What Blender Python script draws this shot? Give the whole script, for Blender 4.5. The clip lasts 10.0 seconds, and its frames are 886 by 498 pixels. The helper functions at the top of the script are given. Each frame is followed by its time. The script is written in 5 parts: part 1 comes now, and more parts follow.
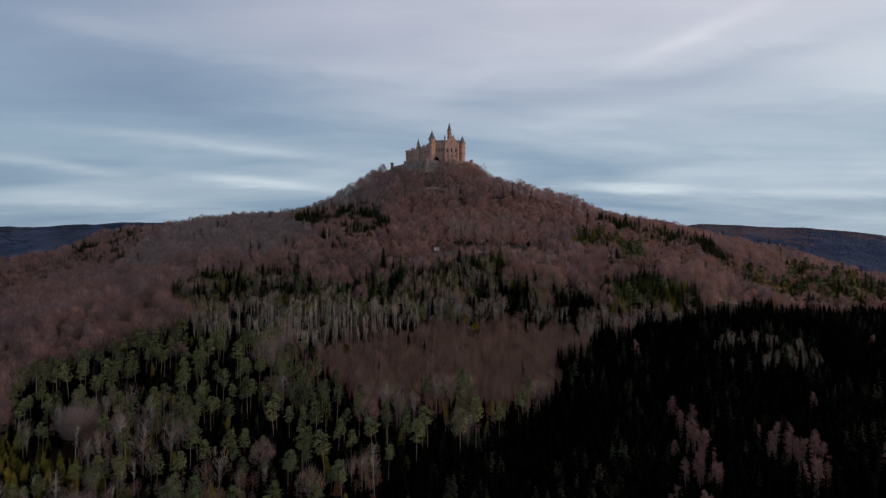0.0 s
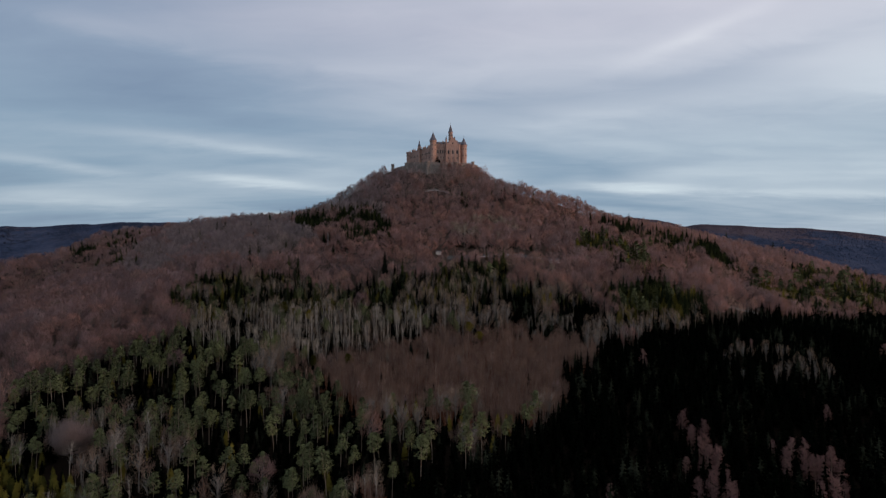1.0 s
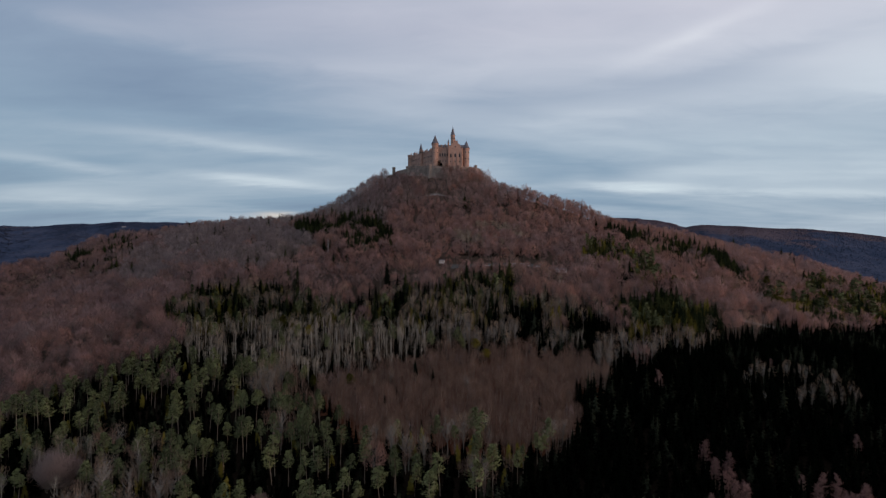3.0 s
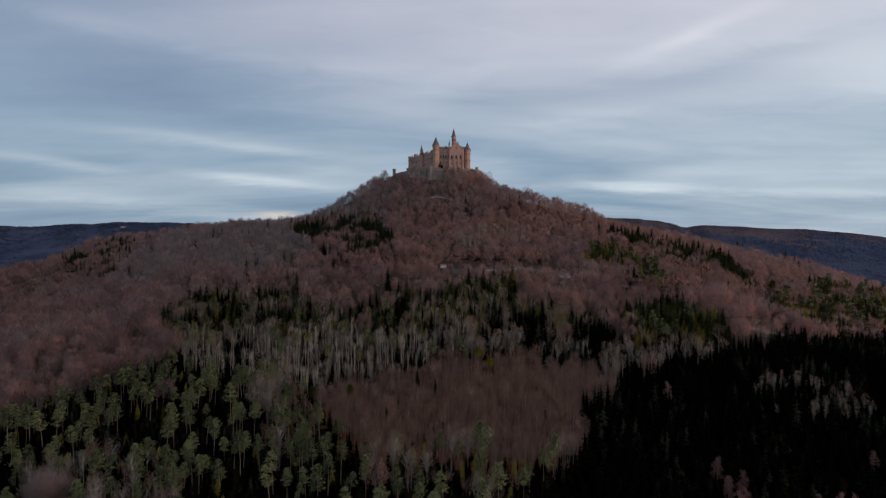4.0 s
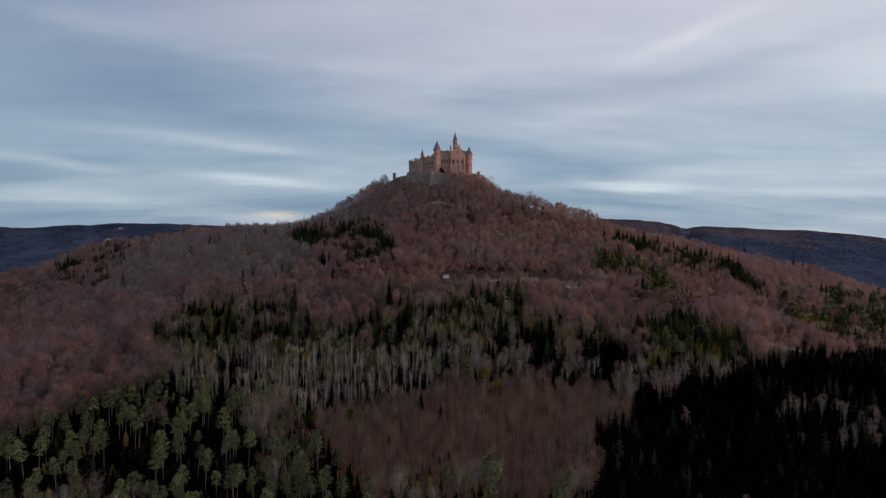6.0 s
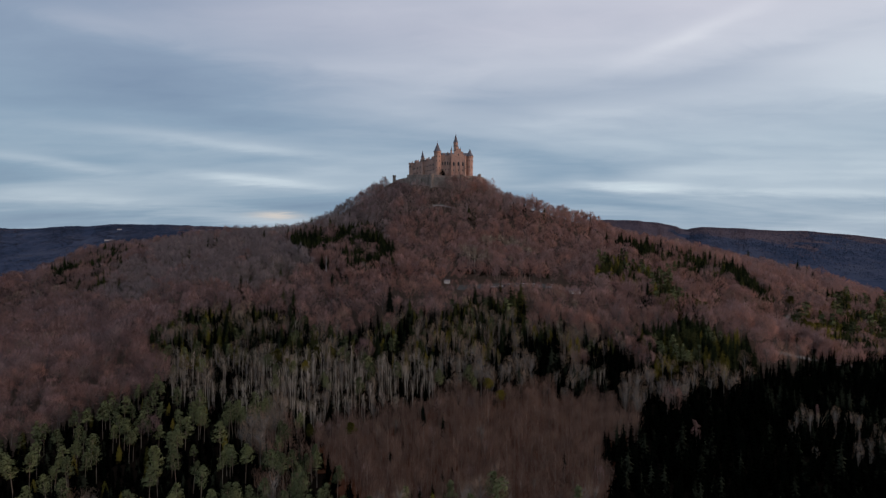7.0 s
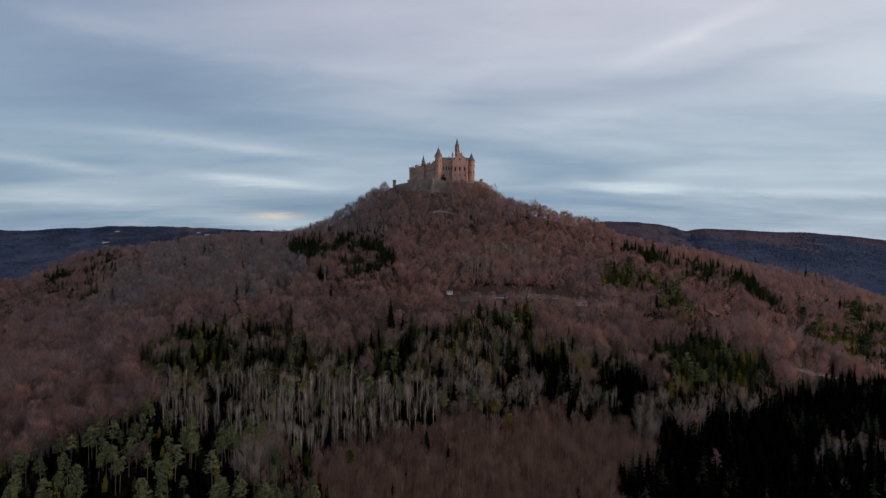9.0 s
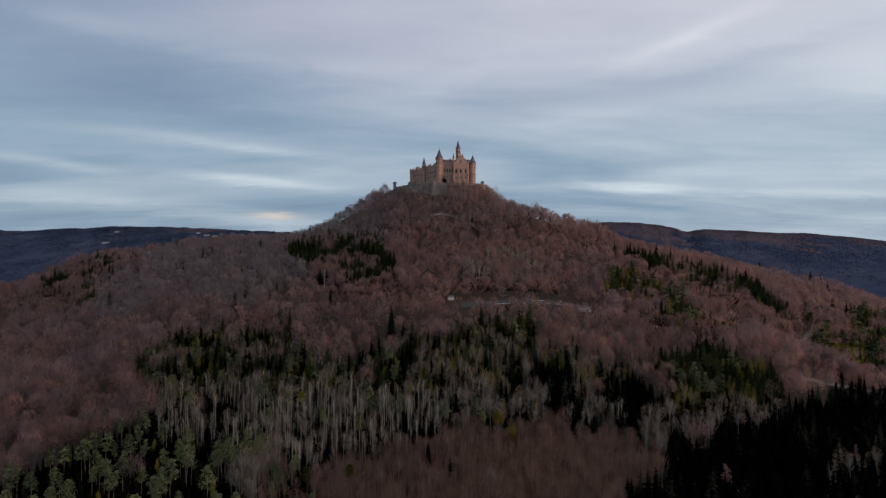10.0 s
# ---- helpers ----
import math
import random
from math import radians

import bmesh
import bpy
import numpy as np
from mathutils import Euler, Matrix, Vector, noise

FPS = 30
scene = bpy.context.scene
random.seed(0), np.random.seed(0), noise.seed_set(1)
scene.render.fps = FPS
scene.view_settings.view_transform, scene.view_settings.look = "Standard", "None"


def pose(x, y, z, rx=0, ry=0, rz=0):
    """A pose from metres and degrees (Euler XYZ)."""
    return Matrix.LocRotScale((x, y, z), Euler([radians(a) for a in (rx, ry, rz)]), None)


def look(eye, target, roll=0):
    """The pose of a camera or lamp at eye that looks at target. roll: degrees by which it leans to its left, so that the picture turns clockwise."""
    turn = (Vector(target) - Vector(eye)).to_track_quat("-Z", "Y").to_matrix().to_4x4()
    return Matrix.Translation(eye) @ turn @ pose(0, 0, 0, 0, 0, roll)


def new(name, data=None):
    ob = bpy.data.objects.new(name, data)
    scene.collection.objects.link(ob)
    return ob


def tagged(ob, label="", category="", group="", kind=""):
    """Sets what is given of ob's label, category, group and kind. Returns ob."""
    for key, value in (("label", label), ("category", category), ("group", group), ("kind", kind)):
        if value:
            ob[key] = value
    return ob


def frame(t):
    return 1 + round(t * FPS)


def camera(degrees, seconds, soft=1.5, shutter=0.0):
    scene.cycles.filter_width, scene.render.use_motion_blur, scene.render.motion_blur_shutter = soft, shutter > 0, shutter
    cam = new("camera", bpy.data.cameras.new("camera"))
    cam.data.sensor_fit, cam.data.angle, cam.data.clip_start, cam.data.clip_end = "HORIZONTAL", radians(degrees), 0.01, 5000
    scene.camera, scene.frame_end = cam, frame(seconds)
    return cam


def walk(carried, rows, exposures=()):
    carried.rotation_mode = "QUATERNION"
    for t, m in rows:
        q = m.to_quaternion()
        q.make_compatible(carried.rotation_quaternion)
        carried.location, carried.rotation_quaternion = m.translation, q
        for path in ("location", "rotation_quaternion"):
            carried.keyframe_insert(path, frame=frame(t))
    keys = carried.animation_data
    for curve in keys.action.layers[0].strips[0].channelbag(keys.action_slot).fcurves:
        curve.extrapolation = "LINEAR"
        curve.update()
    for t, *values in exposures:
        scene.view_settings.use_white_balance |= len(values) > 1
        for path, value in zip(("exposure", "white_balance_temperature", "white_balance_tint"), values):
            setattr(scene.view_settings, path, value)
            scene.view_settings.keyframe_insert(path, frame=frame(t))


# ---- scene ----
# the camera and its flight: seconds, x, y, z, yaw, pitch, roll
cam = camera(80.0, 10.0, soft=1.3)
ROWS = [
    (0.0, 0.04, 0.12, 199.91, 0.021, 0.016, 0.011),
    (0.5, -1.43, 4.07, 202.73, -0.001, -0.008, -0.011),
    (1.0, -2.80, 8.12, 205.58, -0.019, -0.038, -0.035),
    (1.5, -4.08, 12.27, 208.44, -0.034, -0.070, -0.060),
    (2.0, -5.28, 16.52, 211.31, -0.048, -0.102, -0.083),
    (2.5, -6.43, 20.86, 214.17, -0.063, -0.133, -0.104),
    (3.0, -7.54, 25.28, 217.01, -0.079, -0.160, -0.121),
    (3.5, -8.63, 29.78, 219.84, -0.097, -0.182, -0.134),
    (4.0, -9.69, 34.34, 222.63, -0.118, -0.199, -0.142),
    (4.5, -10.74, 38.96, 225.39, -0.141, -0.209, -0.145),
    (5.0, -11.77, 43.62, 228.12, -0.168, -0.213, -0.143),
    (5.5, -12.80, 48.30, 230.82, -0.198, -0.210, -0.137),
    (6.0, -13.81, 53.00, 233.48, -0.229, -0.202, -0.127),
    (6.5, -14.81, 57.69, 236.11, -0.261, -0.189, -0.114),
    (7.0, -15.78, 62.36, 238.71, -0.293, -0.173, -0.101),
    (7.5, -16.72, 66.98, 241.29, -0.322, -0.155, -0.088),
    (8.0, -17.60, 71.54, 243.85, -0.349, -0.137, -0.077),
    (8.5, -18.43, 76.02, 246.41, -0.369, -0.121, -0.072),
    (9.0, -19.18, 80.38, 248.97, -0.381, -0.111, -0.074),
    (9.5, -19.82, 84.60, 251.54, -0.382, -0.110, -0.086),
    (10.0, -20.34, 88.66, 254.15, -0.369, -0.121, -0.113),
]
walk(cam, [(t, pose(x, y, z, 90 + pitch, roll, yaw)) for t, x, y, z, yaw, pitch, roll in ROWS],
     exposures=[(0.0, 0.0), (10.0, 0.0)])

# ---- light: an overcast evening sky and a low, veiled, warm sun ----
SUN_TO = Vector((0.93, -0.36, 0.057)).normalized()
sun = new("sun", bpy.data.lights.new("sun", "SUN"))
sun.data.energy, sun.data.angle, sun.data.color = 1.8, radians(20.0), (1.0, 0.63, 0.475)
sun.matrix_world = look(SUN_TO * 900, (0, 0, 0))

world = bpy.data.worlds.new("evening_sky")
scene.world = world
world.use_nodes = True


class Nodes:
    """A short hand for building node trees."""

    def __init__(self, tree):
        self.tree = tree
        tree.nodes.clear()

    def add(self, kind, **values):
        node = self.tree.nodes.new(kind)
        for key, value in values.items():
            node.inputs[key.replace("_", " ")].default_value = value
        return node

    def link(self, a, b):
        self.tree.links.new(a, b)

    def math(self, op, a, b=0.0):
        node = self.tree.nodes.new("ShaderNodeMath")
        node.operation = op
        for k, v in enumerate((a, b)):
            if isinstance(v, (int, float)):
                node.inputs[k].default_value = v
            else:
                self.link(v, node.inputs[k])
        return node.outputs[0]

    def noise(self, vector, scale, detail=4.0, rough=0.55, distortion=0.0):
        node = self.add("ShaderNodeTexNoise", Scale=scale, Detail=detail, Roughness=rough, Distortion=distortion)
        if vector is not None:
            self.link(vector, node.inputs["Vector"])
        return node.outputs["Fac"]

    def ramp(self, fac, stops):
        node = self.tree.nodes.new("ShaderNodeValToRGB")
        ramp = node.color_ramp
        while len(ramp.elements) < len(stops):
            ramp.elements.new(0.5)
        for e, (at, colour) in zip(ramp.elements, stops):
            e.position, e.color = at, (*colour, 1)
        self.link(fac, node.inputs["Fac"])
        return node.outputs["Color"]

    def mix(self, fac, a, b, blend="MIX"):
        node = self.tree.nodes.new("ShaderNodeMix")
        node.data_type, node.blend_type = "RGBA", blend
        for slot, v in ((0, fac), (6, a), (7, b)):
            if isinstance(v, (int, float)):
                node.inputs[slot].default_value = v
            elif isinstance(v, tuple):
                node.inputs[slot].default_value = (*v, 1)
            else:
                self.link(v, node.inputs[slot])
        return node.outputs[2]


def build_sky():
    n = Nodes(world.node_tree)
    way = n.add("ShaderNodeTexCoord").outputs["Generated"]
    xyz = n.add("ShaderNodeSeparateXYZ")
    n.link(way, xyz.inputs[0])
    x, y, z = xyz.outputs
    # a cloud deck: directions meet a high, gently curved sheet
    deep = n.math("ADD", n.math("MAXIMUM", z, 0.0), 0.10)
    sheet = n.add("ShaderNodeCombineXYZ")
    n.link(n.math("MULTIPLY", n.math("DIVIDE", x, deep), 0.5), sheet.inputs[0])
    n.link(n.math("DIVIDE", y, deep), sheet.inputs[1])
    tilt = n.add("ShaderNodeMapping")
    tilt.inputs["Rotation"].default_value = (0, 0, radians(-7))
    tilt.inputs["Location"].default_value = (3.1, 0.6, 0)
    n.link(sheet.outputs[0], tilt.inputs["Vector"])
    deck = tilt.outputs[0]
    broad = n.noise(deck, 0.6, 3, 0.5, 0.8)
    streak = n.noise(deck, 1.5, 4, 0.45, 0.7)
    cover = n.math("ADD", n.math("MULTIPLY", broad, 0.42), n.math("ADD", n.math("MULTIPLY", streak, 0.10), 0.169))
    mottle = n.noise(deck, 5.0, 4, 0.6, 0.6)
    cover = n.math("ADD", cover, n.math("MULTIPLY", mottle, 0.075))
    # longer wisps and banks: bearing, height, their spreads (degrees), slope, depth
    bearing = n.math("MULTIPLY", n.math("ARCTAN2", x, y), 57.3)
    height = n.math("MULTIPLY", n.math("ARCSINE", z), 57.3)
    ragged = n.noise(deck, 2.6, 5, 0.6, 1.2)
    for b0, h0, wide, tall, slope, depth in ((20, 6.2, 5, 0.5, -0.09, 0.20), (34, 5.0, 14, 0.5, -0.09, 0.11), (-19, 6.8, 7, 0.5, -0.06, 0.15), (-33, 4.4, 9, 0.6, -0.02, 0.05), (-36, 7.3, 4.5, 0.45, -0.06, 0.12), (-21, 10.1, 10, 0.6, -0.05, 0.12),
                                             (26, 20.2, 6.0, 0.75, 0.26, 0.12), (32, 17.2, 9, 1.1, 0.12, -0.06), (43, 13.8, 7, 1.6, 0.0, 0.10), (22, 14.0, 12, 1.2, 0.02, 0.05), (-28, 15, 12, 5.0, 0.0, -0.06), (6, 15.4, 9, 0.8, -0.02, -0.05), (14, 8.6, 16, 1.2, 0.0, -0.03),
                                             (-12, 18.5, 9, 1.1, -0.03, 0.05), (-34, 19.5, 8, 1.0, -0.02, 0.045), (-18, 2.6, 6, 0.7, 0.0, 0.08)):
        across = n.math("SUBTRACT", bearing, b0)
        up = n.math("SUBTRACT", n.math("SUBTRACT", height, h0), n.math("MULTIPLY", across, slope))
        up = n.math("ADD", up, n.math("MULTIPLY", n.math("SUBTRACT", mottle, 0.5), 1.5 * min(tall, 1.6)))
        far_off = n.math("ADD", n.math("POWER", n.math("ABSOLUTE", n.math("DIVIDE", across, wide)), 2.0), n.math("POWER", n.math("ABSOLUTE", n.math("DIVIDE", up, tall)), 2.0))
        bank = n.math("POWER", 2.718, n.math("MULTIPLY", far_off, -1.0))
        cover = n.math("ADD", cover, n.math("MULTIPLY", n.math("MULTIPLY", bank, depth), n.math("ADD", n.math("MULTIPLY", ragged, 1.4), 0.3)))
    # the veil is thinner towards the sun's side and overhead
    side = n.math("MULTIPLY", n.math("MULTIPLY", x, 0.17), n.math("ADD", n.math("MULTIPLY", z, 2.0), 0.35))
    cover = n.math("ADD", cover, n.math("ADD", side, n.math("MULTIPLY", z, 0.22)))
    cloud = n.ramp(cover, [(0.32, (0.210, 0.288, 0.425)), (0.43, (0.285, 0.376, 0.51)), (0.53, (0.43, 0.498, 0.615)), (0.65, (0.615, 0.665, 0.76)), (0.84, (0.78, 0.83, 0.90))])
    # one low cloud still catches the sun
    lit = n.math("ADD", n.math("POWER", n.math("DIVIDE", n.math("ADD", bearing, 17.2), 2.3), 2.0), n.math("POWER", n.math("DIVIDE", n.math("SUBTRACT", n.math("SUBTRACT", height, 3.25), n.math("MULTIPLY", n.math("SUBTRACT", mottle, 0.5), 0.8)), 0.34), 2.0))
    cloud = n.mix(n.math("MULTIPLY", n.math("POWER", 2.718, n.math("MULTIPLY", lit, -1.0)), 0.75), cloud, (0.86, 0.70, 0.63))
    sky = n.tree.nodes.new("ShaderNodeTexSky")
    sky.sky_type, sky.sun_disc = "NISHITA", False
    sky.sun_elevation, sky.sun_rotation = math.asin(SUN_TO.z), math.atan2(SUN_TO.x, SUN_TO.y)
    clear = n.mix(1.0, sky.outputs[0], (0.10, 0.10, 0.10), "MULTIPLY")
    both = n.mix(0.88, clear, cloud)
    # the veil turns from greenish blue low down to lilac overhead
    both = n.mix(1.0, both, n.ramp(z, [(0.0, (0.93, 1.01, 1.01)), (0.17, (0.945, 1.02, 1.02)), (0.38, (1.04, 0.985, 1.0))]), "MULTIPLY")
    back = n.add("ShaderNodeBackground", Strength=1.0)
    n.link(both, back.inputs["Color"])
    out = n.tree.nodes.new("ShaderNodeOutputWorld")
    n.link(back.outputs[0], out.inputs["Surface"])


build_sky()


# ---- the lie of the land ----
HILL = (-15.0, 1050.0)


def smooth(a, b, v):
    k = np.clip((np.asarray(v, float) - a) / (b - a), 0, 1)
    return k * k * (3 - 2 * k)


def lattice(ix, iy, seed):
    n = (ix.astype(np.int64) * 374761393 + iy.astype(np.int64) * 668265263 + seed * 982451653) & 0x7FFFFFFF
    n = ((n ^ (n >> 13)) * 1274126177) & 0x7FFFFFFF
    return ((n ^ (n >> 16)) & 0xFFFF) / 65535.0


def value_noise(x, y, size, seed=0):
    x, y = np.asarray(x, float) / size, np.asarray(y, float) / size
    ix, iy = np.floor(x), np.floor(y)
    fx, fy = x - ix, y - iy
    fx, fy = fx * fx * (3 - 2 * fx), fy * fy * (3 - 2 * fy)
    a, b = lattice(ix, iy, seed), lattice(ix + 1, iy, seed)
    c, d = lattice(ix, iy + 1, seed), lattice(ix + 1, iy + 1, seed)
    return (a * (1 - fx) + b * fx) * (1 - fy) + (c * (1 - fx) + d * fx) * fy


# bearings in radians and heights of the plateau rim all round the view
RIM_AT = [-0.698, -0.679, -0.659, -0.635, -0.611, -0.581, -0.555, -0.519, -0.478, -0.435, -0.39, -0.353, -0.295, 0.227, 0.267, 0.297, 0.326, 0.355, 0.378, 0.401, 0.414, 0.423, 0.437, 0.454, 0.48, 0.505, 0.545, 0.583, 0.619, 0.654, 0.677, 0.698]
RIM = [422, 419, 412, 422, 434, 435, 448, 449, 445, 438, 432, 420, 404, 455, 488, 500, 502, 494, 482, 463, 440, 414, 432, 443, 435, 432, 423, 411, 397, 378, 359, 335]


def ground_height(x, y):
    """The hill with its cone, its two shoulders, the valley round it and the far plateau rim."""
    x, y = np.asarray(x, float), np.asarray(y, float)
    r = np.hypot(x - HILL[0], y - HILL[1])
    cone = np.interp(r, [0, 56, 68, 80, 100, 125, 160, 220, 310, 400, 480, 560, 640, 720, 860, 1100, 1600],
                     [352, 351, 343, 336, 321, 303, 283, 255, 224, 198, 174, 148, 117, 96, 72, 45, 30])
    # the long ridge behind, on one side, and the rounded shoulder on the other
    u = (x - HILL[0]) * -0.955 + (y - HILL[1]) * 0.296
    v = (x - HILL[0]) * -0.296 + (y - HILL[1]) * -0.955
    width = np.where(v > 0, 310.0, 170.0)
    ridge = 97 * smooth(95, 610, u) * (1 - smooth(660, 960, u)) * np.exp(-(v / width) ** 2)
    shoulder = 33 * np.exp(-((x - 215) / 130) ** 2 - ((y - 965) / 120) ** 2)
    spur = 26 * np.exp(-((x - 290) / 170) ** 2 - ((y - 390) / 130) ** 2)
    flank = 26 * np.exp(-((x - 560) / 200) ** 2 - ((y - 790) / 170) ** 2)
    spur = spur + 17 * np.exp(-((x + 345) / 90) ** 2 - ((y - 480) / 70) ** 2)
    spur = spur + 15 * np.exp(-((x - 235) / 80) ** 2 - ((y - 535) / 60) ** 2)
    spur = spur + 26 * np.exp(-((x + 108) / 38) ** 2 - ((y - 1100) / 38) ** 2)
    spur = spur + 36 * np.exp(-((x + 165) / 75) ** 2 - ((y - 1085) / 70) ** 2)
    flank = flank + 30 * np.exp(-((x - 660) / 140) ** 2 - ((y - 850) / 120) ** 2)
    ridge = ridge + 50 * np.exp(-((x + 744) / 118) ** 2 - ((y - 1159) / 151) ** 2) + 41 * np.exp(-((x + 784) / 176) ** 2 - ((y - 924) / 93) ** 2)
    flank = flank + 19 * np.exp(-((x - 405) / 92) ** 2 - ((y - 960) / 260) ** 2) + 39 * np.exp(-((x - 615) / 195) ** 2 - ((y - 964) / 70) ** 2)
    terrace = 4 * np.exp(-((x - 40) / 130) ** 2 - ((y - 600) / 40) ** 2) 
    near = cone + ridge + shoulder + spur + flank + terrace
    near = near + 5 * (value_noise(x, y, 90, 3) - 0.5) * smooth(70, 140, r)
    d = np.hypot(x, y)
    a = np.arctan2(x, y)
    rim = np.interp(a, RIM_AT, RIM) + 5 * (value_noise(a * 60, y * 0, 3, 8) - 0.5) + 7 * (value_noise(a * 60, y * 0, 0.7, 9) - 0.5)
    far = 40 + (rim - 40) * smooth(2500, 4600, y + 260 * (value_noise(x, y, 700, 7) - 0.5)) - 60 * smooth(4720, 4950, y)
    far = far + 34 * (value_noise(x, y, 420, 15) - 0.5) * smooth(1900, 2500, d) * (1 - smooth(3300, 3900, y))
    near = near - 60 * smooth(1000, 1700, r)
    return np.maximum(near, 0) + np.maximum(far - 30, 0) * smooth(1500, 2300, d)


# ---- materials ----
def material(name, stops, sizes=(0.06, 0.9), rough=0.9, bump=0.0, spread=0.35, metal=0.0, random_tint=0.0, gloss=0.25):
    """A surface whose colour wanders through stops over two real-world sizes (cycles per metre), with fine relief."""
    m = bpy.data.materials.new(name)
    m.use_nodes = True
    n = Nodes(m.node_tree)
    where = n.add("ShaderNodeNewGeometry").outputs["Position"]
    large, fine = n.noise(where, sizes[0], 3, 0.6), n.noise(where, sizes[1], 5, 0.65)
    fac = n.math("ADD", n.math("MULTIPLY", large, 1 - spread), n.math("MULTIPLY", fine, spread))
    if random_tint:
        # each tree has a tint of its own
        luck = n.add("ShaderNodeObjectInfo").outputs["Random"]
        tint = n.tree.nodes.new("ShaderNodeAttribute")
        tint.attribute_name = "tint"
        luck = n.math("FRACT", n.math("ADD", luck, tint.outputs["Fac"]))
        fac = n.math("ADD", fac, n.math("MULTIPLY", n.math("SUBTRACT", luck, 0.5), random_tint))
    colour = n.ramp(fac, stops)
    bsdf = n.add("ShaderNodeBsdfPrincipled", Roughness=rough, Metallic=metal)
    bsdf.inputs["Specular IOR Level"].default_value = gloss
    n.link(colour, bsdf.inputs["Base Color"])
    if bump:
        b = n.add("ShaderNodeBump", Strength=0.6, Distance=bump)
        n.link(n.noise(where, sizes[1] * 3, 4), b.inputs["Height"])
        n.link(b.outputs[0], bsdf.inputs["Normal"])
    out = n.tree.nodes.new("ShaderNodeOutputMaterial")
    n.link(bsdf.outputs[0], out.inputs["Surface"])
    return m


def twig_material(name, stops, tint_spread, thin=0.5):
    """Bare twigs: a hue for each tree, drifting over the slope, with fine upright grain."""
    m = bpy.data.materials.new(name)
    m.use_nodes = True
    n = Nodes(m.node_tree)
    where = n.add("ShaderNodeNewGeometry").outputs["Position"]
    luck = n.add("ShaderNodeObjectInfo").outputs["Random"]
    tint = n.tree.nodes.new("ShaderNodeAttribute")
    tint.attribute_name = "tint"
    luck = n.math("FRACT", n.math("ADD", luck, tint.outputs["Fac"]))
    fac = n.math("ADD", n.noise(where, 0.0075, 3, 0.6), n.math("MULTIPLY", n.math("SUBTRACT", luck, 0.5), tint_spread))
    colour = n.ramp(fac, stops)
    tall = n.add("ShaderNodeMapping")
    tall.inputs["Scale"].default_value = (1.6, 1.6, 0.35)
    n.link(where, tall.inputs["Vector"])
    grain = n.ramp(n.noise(tall.outputs[0], 1.0, 4, 0.7), [(0.32, (0.86, 0.86, 0.87)), (0.50, (0.99, 0.99, 0.99)), (0.68, (1.10, 1.09, 1.08))])
    # some crowns are paler, some darker than their neighbours
    shade = n.ramp(n.math("FRACT", n.math("MULTIPLY", luck, 7.31)), [(0.0, (0.74, 0.74, 0.76)), (0.5, (0.98, 0.98, 0.98)), (1.0, (1.26, 1.25, 1.22))])
    hue = n.mix(1.0, n.mix(1.0, colour, shade, "MULTIPLY"), grain, "MULTIPLY")
    # sprays of twigs pass part of the light on
    front, behind, both = (n.tree.nodes.new(k) for k in ("ShaderNodeBsdfDiffuse", "ShaderNodeBsdfTranslucent", "ShaderNodeMixShader"))
    n.link(hue, front.inputs["Color"])
    n.link(hue, behind.inputs["Color"])
    both.inputs[0].default_value = thin
    n.link(front.outputs[0], both.inputs[1])
    n.link(behind.outputs[0], both.inputs[2])
    out = n.tree.nodes.new("ShaderNodeOutputMaterial")
    n.link(both.outputs[0], out.inputs["Surface"])
    return m


LITTER = material("beech_litter", [(0.3, (0.038, 0.027, 0.022)), (0.5, (0.060, 0.043, 0.034)), (0.7, (0.074, 0.056, 0.043))], (0.02, 0.4), 1.0, 0.3, gloss=0.0)
BRACKEN = material("dead_bracken", [(0.3, (0.060, 0.026, 0.017)), (0.5, (0.11, 0.045, 0.026)), (0.7, (0.15, 0.068, 0.036))], (0.06, 0.6), 1.0, 0.3, gloss=0.0)
# needle litter darkened to near black, the shade of the gaps painted in
FLOOR_SHADED = material("shaded_needle_litter", [(0.3, (0.006, 0.0045, 0.0036)), (0.5, (0.011, 0.008, 0.006)), (0.7, (0.012, 0.010, 0.007))], (0.02, 0.4), 1.0, 0.3, gloss=0.0)
# haze is mixed into both far colours, some sunlight into the beech brown
FAR_WOOD_HAZED = material("hazed_far_forest", [(0.36, (0.0211, 0.0326, 0.0594)), (0.5, (0.0365, 0.0484, 0.0815)), (0.64, (0.0567, 0.0662, 0.0996))], (0.003, 0.02), 1.0, spread=0.42, gloss=0.0, random_tint=0.10)
FAR_BEECH_HAZED = material("hazed_far_beech_forest", [(0.34, (0.0572, 0.0519, 0.0709)), (0.5, (0.0768, 0.0640, 0.0795)), (0.66, (0.0929, 0.0727, 0.0830))], (0.004, 0.03), 1.0, spread=0.42, gloss=0.0, random_tint=0.10)
BARK_BEECH = material("beech_bark", [(0.3, (0.09, 0.08, 0.074)), (0.7, (0.20, 0.175, 0.16))], (0.1, 1.5), 0.9, gloss=0.0)
BARK_PALE = material("pale_bark", [(0.3, (0.292, 0.258, 0.215)), (0.7, (0.482, 0.430, 0.361))], (0.1, 1.5), 0.85, gloss=0.0)
BARK_SAPLING = material("sapling_bark", [(0.3, (0.24, 0.1958, 0.168)), (0.7, (0.45, 0.3625, 0.301))], (0.1, 1.5), 0.9, gloss=0.0)
BARK_GREY = material("grey_bark", [(0.3, (0.13, 0.117, 0.104)), (0.7, (0.247, 0.2236, 0.1976))], (0.1, 1.5), 0.9, gloss=0.0)
